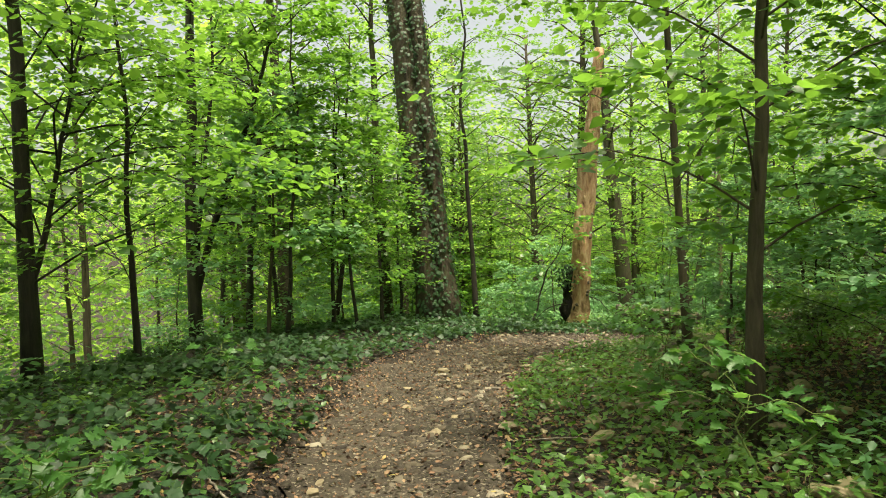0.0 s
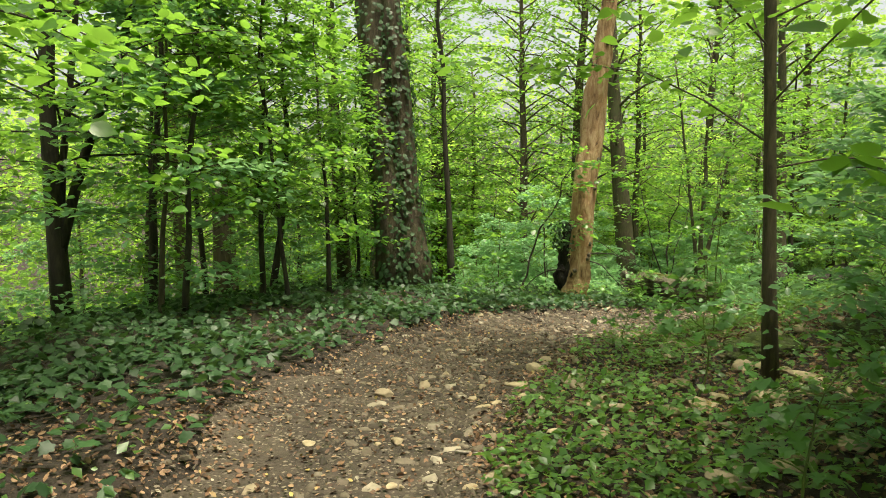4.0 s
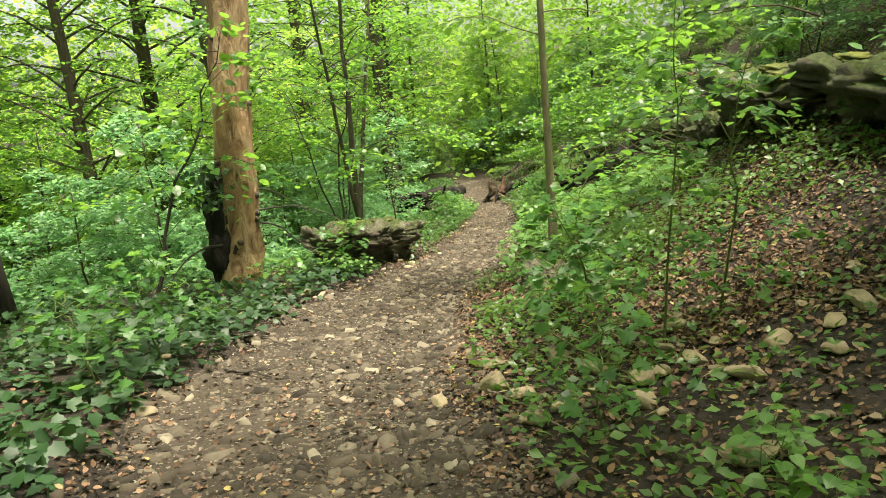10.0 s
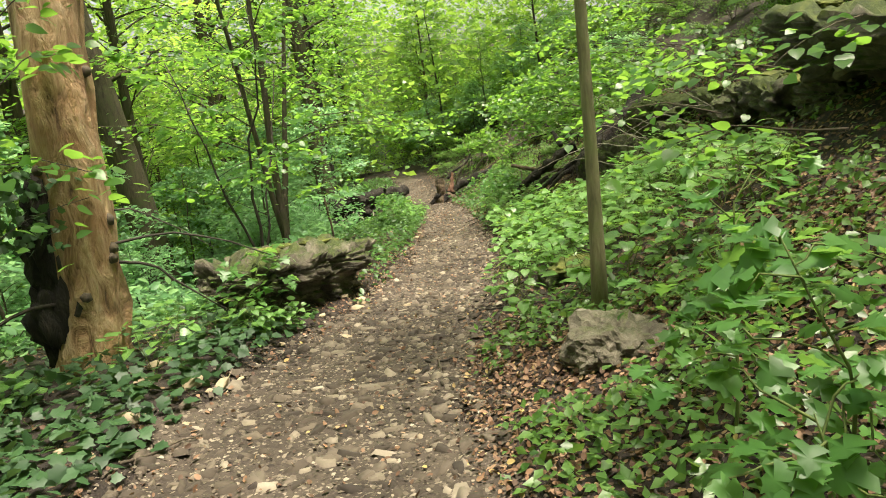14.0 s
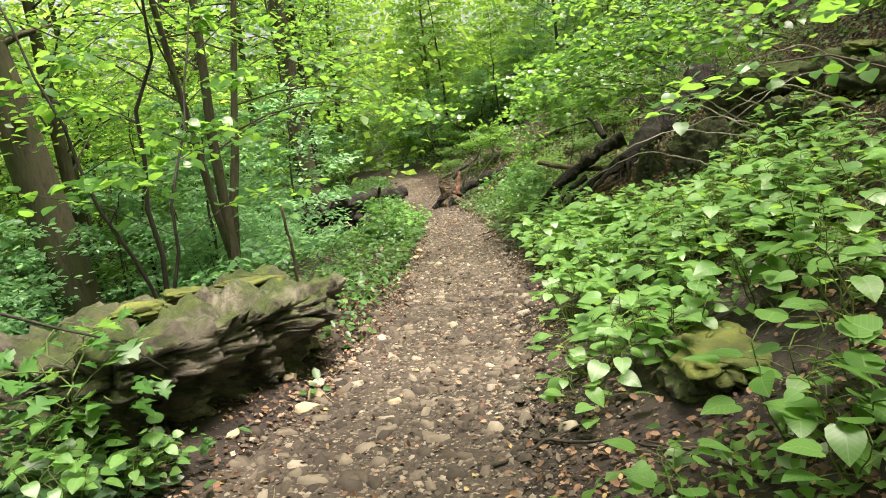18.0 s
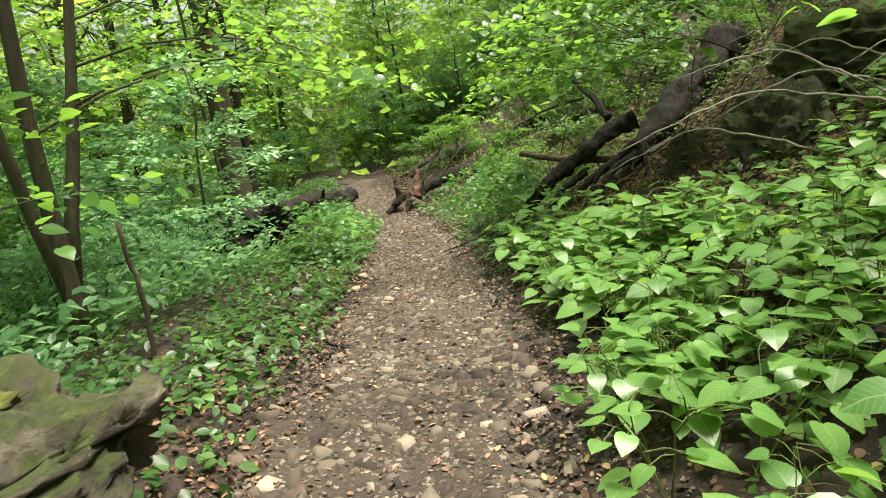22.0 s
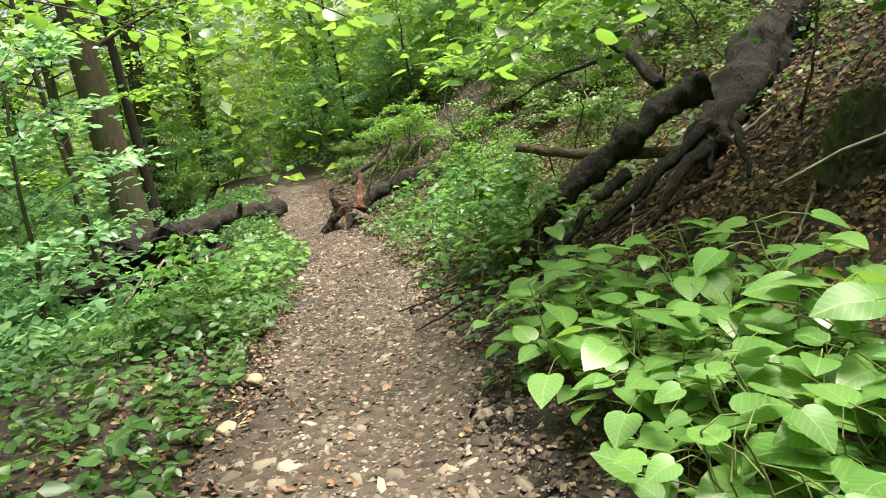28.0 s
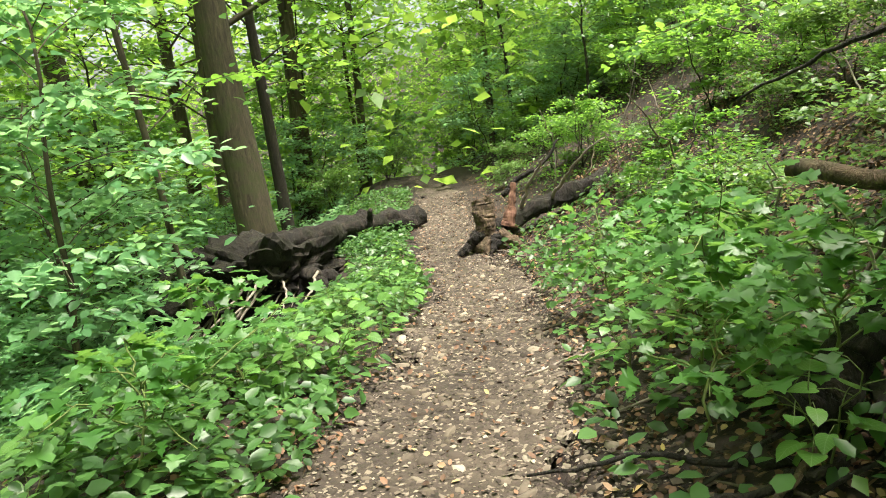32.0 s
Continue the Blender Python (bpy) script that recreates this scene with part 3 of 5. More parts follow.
def tree(meshes, x, y, turn=0.0, scale=1.0, label="", sink=0.0, name="tree", group=""):
    ob = new(name)
    ob.location, ob.rotation_euler, ob.scale = (x, y, height(x, y) - sink), (0, 0, radians(turn)), (scale,) * 3
    part("trunk", meshes[0], ob)
    part("crown", meshes[1], ob)
    for limb in (meshes[2] if len(meshes) > 2 else ()):
        part("limb", limb, ob)
    return tagged(ob, label, "tree", group)


def place_tree(x, y, tall, r, low, reach, branches, leaves, size, seed, label, bark=BARK, leaf=LEAF, shape=ROUND, **more):
    return tree(tree_meshes("tree", tall, r, low, reach, branches, leaves, size, seed, bark, leaf, shape, split=True, **more), x, y, 0, 1, label)


# the great ivied trunk at the bend, with two stems grown together
big = new("ivied_tree")
big.location = (-0.25, 19.25, height(-0.25, 19.25))
l1, l2 = trunk_line((-1.3, 0.3, 17), 0.05, 4, 14), trunk_line((-1.0, 0.2, 16), 0.05, 9, 14)
l1[:, 0] -= 0.14
l2[:, 0] += 0.20
rad = 0.92 * np.array([0.62, 0.47, 0.42, 0.40, 0.38, 0.36, 0.33, 0.31, 0.28, 0.25, 0.2, 0.16, 0.1, 0.05])
rad2 = 0.92 * np.array([0.66, 0.46, 0.34, 0.31, 0.29, 0.27, 0.25, 0.23, 0.2, 0.18, 0.15, 0.12, 0.08, 0.04])
part("trunk", mesh_from("great_trunk", *join([tube(l1, rad, 18, 0.16, True, 2), tube(l2, rad2, 16, 0.16, True, 3)]), BARK_BIG, True), big)
n = 4200
hh = 12 * rng.random(n) ** 1.3
az = 2 * np.pi * rng.random(n)
pick = rng.random(n) < 0.55
cx = np.where(pick, np.interp(hh, l1[:, 2], l1[:, 0]), np.interp(hh, l2[:, 2], l2[:, 0]))
cy = np.where(pick, np.interp(hh, l1[:, 2], l1[:, 1]), np.interp(hh, l2[:, 2], l2[:, 1]))
cr = np.where(pick, np.interp(hh, l1[:, 2], rad), np.interp(hh, l2[:, 2], rad2)) + 0.03 + 0.10 * rng.random(n)
out = np.stack([np.cos(az), np.sin(az), 0.5 + 0 * az], 1)
part("ivy", mesh_from("ivy", *leaf_cloud(np.stack([cx + cr * np.cos(az), cy + cr * np.sin(az), hh], 1), out, rng.normal(0, 1, (n, 3)) - (0, 0, 0.8), 0.06 + 0.06 * rng.random(n), MAPLE), None, LEAF_DARK), big, "dark ivy leaves climbing the bark")
g5 = np.random.default_rng(5)
P = [[], [], [], []]
for q in range(26):
    h, a0 = 8 + 9 * g5.random(), 2.4 * q
    _, lf = spray((-0.5, 0.2, h), (-0.5 + 4.5 * math.cos(a0), 4.5 * math.sin(a0), h + 1.5 * g5.random()), 110, 0.14, g5, 0.4)
    for k in range(4):
        P[k].append(lf[k])
part("crown", mesh_from("great_crown", *leaf_cloud(*[np.concatenate(a) for a in P], OVAL), None, LEAF), big)
tagged(big, "massive old tree trunk with rough bark and climbing ivy", "tree")

# the dead, barkless trunk
snag = new("dead_tree")
snag.location = (3.87, 20.25, height(3.87, 20.25))
sl = trunk_line((0.75, -0.3, 8.2), 0.03, 12, 22)
sr = np.interp(np.linspace(0, 1, 22), [0, 0.06, 0.2, 0.6, 1], [0.46, 0.33, 0.29, 0.25, 0.13])
snag_trunk = part("trunk", mesh_from("snag_trunk", *join([tube(sl, sr, 16, 0.26, True, 8)]), WOOD_BARE, True), snag, "bare orange-tan wood with knots")
g6 = np.random.default_rng(6)
for q in range(26):
    h, a0 = 0.6 + 6.5 * g6.random(), 6.28 * g6.random()
    c = np.array([np.interp(h, sl[:, 2], sl[:, k]) for k in range(3)])
    r0 = np.interp(h, sl[:, 2], sr)
    o = np.array((math.cos(a0), math.sin(a0), 0.25))
    part("knot", mesh_from("knot", *tube([c + o * r0 * 0.7, c + o * (r0 + 0.01), c + o * (r0 + 0.035)], [0.06, 0.05, 0.02], 6, 0.4, True, q), BARK, True), snag_trunk, "dark broken branch knot")
for k, (px, py, pz, sx, sz) in enumerate(((-0.16, -0.02, 0.35, 0.22, 0.55), (-0.15, -0.03, 1.0, 0.16, 0.45), (-0.13, -0.03, 1.45, 0.15, 0.28))):
    slab = part("bark_slab", rock_mesh("bark_slab", (sx, sx, sz), 30 + k, ROTTEN, 4, 0.2, 0.35), snag, "dark rotten bark left at the foot")
    slab.location = (px, py, pz)
n = 160
q = np.stack([rng.normal(-0.3, 0.16, n), rng.normal(-0.2, 0.14, n), 1.2 + 0.7 * rng.random(n)], 1)
part("ivy", mesh_from("snag_ivy", *leaf_cloud(q, rng.normal(0, 1, (n, 3)) + (-0.4, -0.6, 0.4), rng.normal(0, 1, (n, 3)), 0.06 + 0.04 * rng.random(n), MAPLE), None, LEAF_DARK), snag)
tagged(snag, "dead standing tree stripped of bark, orange-tan bare wood", "dead tree")
for k, (a, b, r) in enumerate((((0.2, -0.1, 0.95), (1.5, -0.6, -0.1), 0.018), ((0.2, -0.2, 1.1), (1.9, -0.9, 0.5), 0.015), ((-0.2, -0.2, 0.7), (-1.7, -1.0, 0.1), 0.02), ((0.2, 0.0, 1.4), (1.2, -0.5, 0.9), 0.012))):
    part("branch", mesh_from("snag_branch", *tube(curve_points(a, b, 9, 0.25, 0.03, k), np.linspace(r, 0.004, 9), 5, 0.2), BARK_DARK, True), snag)

# trees that stand at known places
place_tree(0.95, 20.6, 11, 0.085, 3.5, 2.0, 22, 1500, 0.10, 21, "slender dark-barked young tree beside the great trunk", BARK_DARK, bend=0.10, lean=(-0.15, 0.0))
place_tree(8.3, 28.4, 16, 0.38, 5.5, 3.2, 24, 2200, 0.11, 22, "brown-barked tree standing behind the dead trunk", BARK_GREEN, lean=(-1.6, 0.9), sides=14, rough=0.1)
place_tree(3.3, 10.3, 12, 0.064, 1.9, 3.8, 46, 5200, 0.12, 23, "thin straight young tree beside the trail", BARK, lean=(-0.75, 0.3), bend=0.04)
place_tree(2.05, 5.9, 7, 0.075, 1.5, 2.0, 26, 2600, 0.11, 24, "thin straight young tree with low leafy twigs", BARK, lean=(0.1, 0.1), bend=0.06)
place_tree(-3.5, 14.2, 7, 0.05, 1.2, 2.2, 26, 2400, 0.11, 38, "thin dark young tree with crooked stem", BARK_DARK, bend=0.10, lean=(0.4, 0))
place_tree(-2.15, 15.4, 6.5, 0.04, 1.0, 2.0, 26, 2200, 0.11, 39, "thin dark sapling on the ivy bank", BARK_DARK, bend=0.08, lean=(-0.5, 0.2))
place_tree(-5.5, 14.7, 13, 0.14, 2.6, 4.4, 44, 5200, 0.12, 25, "dark forked tree on the lower side of the trail", BARK_DARK, twin=[(1.9, 0.3, 1.1, 7.5, 0.09), (0.4, 0.6, 0.8, 8, 0.07)], bend=0.06)
place_tree(-5.0, 16.9, 8, 0.09, 1.8, 2.2, 22, 1700, 0.10, 26, "slim leaning tree in the understorey", BARK_DARK, bend=0.10)
place_tree(-3.2, 18.9, 8, 0.08, 1.8, 2.2, 22, 1700, 0.10, 27, "slim dark tree with a bent stem", BARK_DARK, bend=0.13, lean=(0.9, 0))
place_tree(-1.75, 21.4, 12, 0.19, 4.0, 2.8, 22, 1800, 0.11, 28, "grey-barked tree standing on the lower slope", BARK_GREEN, sides=12, lean=(-0.6, 0.2))
place_tree(-6.2, 10.0, 12, 0.12, 1.4, 4.4, 44, 5200, 0.12, 29, "dark crooked young tree with low branches", BARK_DARK, bend=0.12, twin=[(0.9, 0.1, 1.3, 5.0, 0.05)])
place_tree(6.5, 16.22, 8, 0.058, 2.6, 2.2, 22, 1600, 0.10, 30, "slim greenish-barked tree growing behind a boulder", BARK_PALE, bend=0.025, lean=(0.1, 0.1), sides=10)
place_tree(9.15, 24.7, 8, 0.085, 1.9, 3.8, 40, 4600, 0.10, 31, "tree with three mossy stems forking from its foot", BARK_GREEN, twin=[(-1.3, -0.4, 0.3, 7.5, 0.06), (1.5, 0.8, 0.4, 6.5, 0.07)], bend=0.07, lean=(-0.3, 0.2))
place_tree(14.45, 30.2, 9, 0.05, 3.0, 2.2, 20, 1700, 0.11, 32, "thin pole of a tree on the lower slope", BARK_GREEN, lean=(-0.5, 0.2), bend=0.04)
place_tree(16.9, 33.5, 15, 0.36, 4.5, 3.4, 26, 2400, 0.12, 33, "thick mossy tree trunk below the trail", BARK_GREEN, sides=14, lean=(-0.5, 0.3))
place_tree(17.9, 34.3, 11, 0.13, 4.0, 2.4, 20, 1600, 0.11, 34, "dark slender tree beside a thicker trunk", BARK_DARK, lean=(-0.5, 0.2))

place_tree(2.35, 19.6, 3.4, 0.028, 0.8, 1.3, 16, 500, 0.11, 35, "thin dark bending sapling beside the trail", BARK_DARK, bend=0.12, lean=(0.9, -0.2))
place_tree(6.9, 22.0, 4.0, 0.03, 1.0, 1.5, 18, 700, 0.10, 36, "dark crooked bush behind the limestone slab", BARK_DARK, bend=0.14, twin=[(0.9, 0.3, 0.3, 3.2, 0.02), (-0.7, 0.4, 0.3, 3.4, 0.022)])

# understorey repeated over the slopes
YOUNG = [tree_meshes("young", 5.5, 0.05, 0.8, 2.0, 34, 3300, 0.115, 41, BARK_DARK, LEAF, HEX, bend=0.09),
         tree_meshes("young", 7.5, 0.07, 1.4, 2.5, 38, 3800, 0.12, 42, BARK_DARK, LEAF, HEX, bend=0.08, lean=(0.5, 0)),
         tree_meshes("young", 4.2, 0.04, 0.5, 1.7, 28, 2800, 0.115, 43, BARK, LEAF_COOL, HEX, bend=0.08, lean=(0.3, 0.2)),
         tree_meshes("young", 9.5, 0.10, 2.4, 2.9, 40, 4000, 0.12, 44, BARK, LEAF_LIT, HEX, bend=0.09)]
TALL = [tree_meshes("tall", 19, 0.26, 5.5, 4.8, 60, 6500, 0.16, 45, BARK, LEAF, KITE, sides=12, bend=0.12),
        tree_meshes("tall", 16, 0.18, 4.5, 4.2, 54, 6000, 0.16, 46, BARK_GREEN, LEAF_LIT, KITE, sides=10, bend=0.14)]
SHRUB = [tree_meshes("shrub", 2.2, 0.025, 0.15, 1.3, 30, 2600, 0.095, 47, BARK_DARK, LEAF, KITE, bend=0.07, twin=[(0.5, 0.3, 0.1, 2.0, 0.02), (-0.5, 0.2, 0.1, 1.8, 0.02)]),
         tree_meshes("shrub", 1.4, 0.02, 0.08, 1.0, 24, 2200, 0.085, 48, BARK, LEAF_HERB, KITE, bend=0.05, twin=[(0.4, -0.3, 0.05, 1.2, 0.015), (-0.3, 0.4, 0.05, 1.1, 0.015)]),
         tree_meshes("shrub", 2.8, 0.03, 0.2, 1.5, 34, 3000, 0.10, 49, BARK_DARK, LEAF_COOL, KITE, bend=0.08, twin=[(0.7, 0.2, 0.1, 2.4, 0.02)])]
YOUNG_LABEL = "thin young broadleaf tree with layered bright green leaves"
g7 = np.random.default_rng(77)


# gaps between the young trees
OPEN_VIEW = [(6.2, 21.5, 1.2), (6.9, 23.5, 1.5), (7.5, 25.8, 1.6), (16.0, 31.0, 1.6), (15.0, 30.0, 1.3), (14.6, 28.8, 1.0), (17.5, 31.8, 1.2)]


def sow(count, s_lo, s_hi, d_lo, d_hi, kinds, label, group, gap, name="young_tree", small=0.75, large=1.2):
    """Trees at random over a stretch of one side of the trail, none on the trail."""
    got = []
    for _ in range(count * 30):
        s, d = s_lo + (s_hi - s_lo) * g7.random(), d_lo + (d_hi - d_lo) * g7.random()
        x, y = (float(a) for a in spot(s, d))
        near, dist = along(x, y)[:2]
        if abs(dist[0]) < (min(abs(d_lo), abs(d_hi)) if d_lo * d_hi > 0 else 1.2) - 0.1 or any(math.hypot(x - a, y - b) < gap for a, b in got):
            continue
        if any(math.hypot(x - a, y - b) < c for a, b, c in OPEN_VIEW):
            continue
        got.append((x, y))
        which, turn, scale = int(g7.integers(len(kinds))), 360 * g7.random(), small + (large - small) * g7.random()
        if d_hi == 20 and name == "tall_tree" and len(got) % 2:
            continue
        if name == "shrub" or math.hypot(x - 7.0, y - 10.0) > 3.8:
            tree(kinds[which], x, y, turn, scale, label, 0.05, name, group)
        if len(got) >= count:
            break


sow(15, 1, 20, 4.2, 10, YOUNG[:3], YOUNG_LABEL, "young trees below the trail", 1.4)
sow(34, 3, 30, 9, 22, YOUNG, YOUNG_LABEL, "young trees in the valley", 2.0, small=0.9, large=1.5)
sow(11, 30, 46, 5.6, 10, YOUNG, YOUNG_LABEL, "young trees below the trail", 1.9)
sow(30, 28, 56, 8, 20, YOUNG, YOUNG_LABEL, "young trees in the valley", 2.0, small=0.9, large=1.5)
sow(15, 6, 20, -12, -4.6, YOUNG, YOUNG_LABEL, "young trees above the trail", 2.0)
sow(7, -3, 5, -8, -4.4, YOUNG, YOUNG_LABEL, "young trees above the trail", 1.6)
sow(24, 18, 50, -20, -6.0, YOUNG, YOUNG_LABEL, "young trees on the upper slope", 2.2, small=0.7, large=1.1)
sow(5, 44, 56, -6, -2.0, YOUNG, YOUNG_LABEL, "young trees above the trail", 1.6)
sow(5, 46, 56, 1.2, 5, YOUNG, YOUNG_LABEL, "young trees beyond the bend", 1.6)
SHRUB_LABEL = "leafy green woodland shrub with many thin stems"
sow(5, 4, 22, 7.5, 14, SHRUB, SHRUB_LABEL, "shrubs below the trail", 1.2, "shrub")
sow(20, 26, 40, 3.2, 7, SHRUB[2:], "low cool-green leafy bush on the lower slope", "bushes on the lower slope", 1.0, "low_bush", 0.3, 0.5)
sow(12, 27, 42, 3.4, 7.5, [YOUNG[2]], "young tree with cool-green leaves on the lower slope", "young trees on the lower slope", 1.3, small=0.7, large=1.15)
sow(9, 20.5, 28, 4.6, 9, [YOUNG[2]], "young tree with cool-green leaves on the lower slope", "young trees on the lower slope", 1.4, small=0.6, large=1.0)
sow(30, 21, 42, 3.6, 10, [SHRUB[2]], "cool-green leafy shrub on the lower slope", "shrubs on the lower slope", 0.9, "shrub", 0.45, 0.8)
sow(26, 25, 52, 7.0, 14, SHRUB, SHRUB_LABEL, "shrubs below the trail", 1.2, "shrub")
sow(48, 31, 58, -13, -2.6, SHRUB[:2], "low leafy green plants covering the slope", "low plants on the upper slope", 0.7, "low_bush", 0.3, 0.55)
sow(28, 31.5, 46, -6.5, -1.6, SHRUB[:2], SHRUB_LABEL, "shrubs on the upper slope", 0.8, "shrub", 0.35, 0.65)
sow(46, 33, 58, -16, -4.0, SHRUB, SHRUB_LABEL, "shrubs on the upper slope", 1.1, "shrub", 0.6, 1.0)
sow(16, 18, 32, -14, -6.5, SHRUB, SHRUB_LABEL, "shrubs on the upper slope", 1.3, "shrub", 0.5, 0.9)
sow(14, 2, 16, -9, -4.6, SHRUB, SHRUB_LABEL, "shrubs above the trail", 1.2, "shrub", 0.6, 0.9)
sow(26, 42.5, 58, -7, 7, SHRUB, SHRUB_LABEL, "shrubs beyond the bend", 1.1, "shrub", 0.8, 1.1)
sow(5, 2, 28, 9, 20, TALL, "tall woodland tree with a high leafy crown", "tall trees in the valley", 2.6, "tall_tree", 0.8, 1.1)
sow(12, -4, 50, 17, 40, TALL, "tall woodland tree with a high leafy crown", "tall trees in the valley", 3.6, "tall_tree", 0.9, 1.2)
sow(12, 0, 34, -28, -9, TALL, "tall woodland tree with a high leafy crown", "tall trees on the upper slope", 4, "tall_tree", 0.8, 1.1)
for x, y, kind, turn, scale in ((2.9, 4.7, 2, 20, 0.62), (3.7, 6.6, 0, 130, 0.7), (2.9, 8.3, 2, 210, 0.6), (5.6, 11.2, 2, 10, 0.8)):
    tree(YOUNG[kind], x, y, turn, scale, YOUNG_LABEL, 0.05, "young_tree", "young trees above the trail")
# added to shade the early trail; their crowns also close the top of the view
sow(3, -2, 6, 5.5, 8, TALL, "tall woodland tree with a high leafy crown", "tall trees beside the trail", 3, "tall_tree", 0.8, 1.0)
sow(4, -14, 0, -12, -6, TALL, "tall woodland tree with a high leafy crown", "tall trees on the upper slope", 4, "tall_tree", 0.8, 1.1)
# the last three stand out of view, added to shade the trail's start
for k, (x, y) in enumerate(((4.5, 30.5), (-1.5, 30), (7.2, 33), (3, 36), (0, 35), (9.2, 31), (15, 37), (18.5, 39), (21.5, 40), (12, 37.5), (20, 45), (25, 42), (-4.2, 3.8), (-3.0, -2.2), (1.6, -3.2))):
    tree(TALL[k % 2], x, y, 77 * k, 0.85 + 0.02 * (k * 7 % 15), "tall woodland tree with a high leafy crown", 0.05, "tall_tree", "tall trees in the valley")
sow(3, -14, -3, 7, 12, TALL, "tall woodland tree with a high leafy crown", "tall trees in the valley", 4, "tall_tree", 0.8, 1.1)

# woods beyond: foliage too far to tell apart
n = 150000
ang = g7.uniform(-0.35 * math.pi, 1.05 * math.pi, n)
dist = 24 + 30 * g7.random(n) ** 0.8
fx, fy = 6 + dist * np.cos(ang), 18 + dist * np.sin(ang)
layer = 23 * g7.random(n) ** 1.1
clump = 1.8 * wave(0.35 * fx, 0.35 * fy) + 1.2 * wave(0.8 * fx, 0.9 * layer)
fz = ground(fx, fy) + np.maximum(0.1, layer + clump)
v, f = leaf_cloud(np.stack([fx, fy, fz], 1), np.stack([g7.normal(0, 0.6, n), g7.normal(0, 0.6, n), np.ones(n)], 1), g7.normal(0, 1, (n, 3)), 0.26 + 0.32 * g7.random(n), KITE)
fx, fy = spot(g7.uniform(18, 75, 45000), 13 + 40 * g7.random(45000) ** 1.3)
fz = ground(fx, fy) + 0.1 + 1.6 * g7.random(45000) ** 1.5
v2, f2 = leaf_cloud(np.stack([fx, fy, fz], 1), np.stack([g7.normal(0, 0.6, 45000), g7.normal(0, 0.6, 45000), np.ones(45000)], 1), g7.normal(0, 1, (45000, 3)), 0.24 + 0.24 * g7.random(45000), KITE)
v, f = np.concatenate([v, v2]), np.concatenate([f, f2 + len(v)])
n = 70000
fx, fy = spot(g7.uniform(24, 78, n), 11 + 24 * g7.random(n))
high = 13 * g7.random(n) ** 1.2
fz = ground(fx, fy) + np.maximum(0.2, high + 1.5 * wave(0.5 * fx, 0.5 * fy) + 1.0 * wave(1.1 * fx, 1.3 * high))
v2, f2 = leaf_cloud(np.stack([fx, fy, fz], 1), np.stack([g7.normal(0, 0.5, n), g7.normal(0, 0.5, n), np.ones(n)], 1), g7.normal(0, 1, (n, 3)), 0.16 + 0.18 * g7.random(n), KITE)
v, f = np.concatenate([v, v2]), np.concatenate([f, f2 + len(v)])
n = 50000
fx, fy = spot(g7.uniform(52, 80, n), g7.uniform(-16, 12, n))
high = 10 * g7.random(n) ** 1.2
fz = ground(fx, fy) + np.maximum(0.2, high + 1.2 * wave(0.5 * fx, 0.5 * fy) + 1.0 * wave(1.1 * fx, 1.3 * high))
v2, f2 = leaf_cloud(np.stack([fx, fy, fz], 1), np.stack([g7.normal(0, 0.5, n), g7.normal(0, 0.5, n), np.ones(n)], 1), g7.normal(0, 1, (n, 3)), 0.14 + 0.16 * g7.random(n), KITE)
v, f = np.concatenate([v, v2]), np.concatenate([f, f2 + len(v)])
tagged(new("far_woods", mesh_from("far_woods", v, f, None, LEAF_LIT)), "dense bright green woodland foliage across the valley", "woods", kind="stuff")

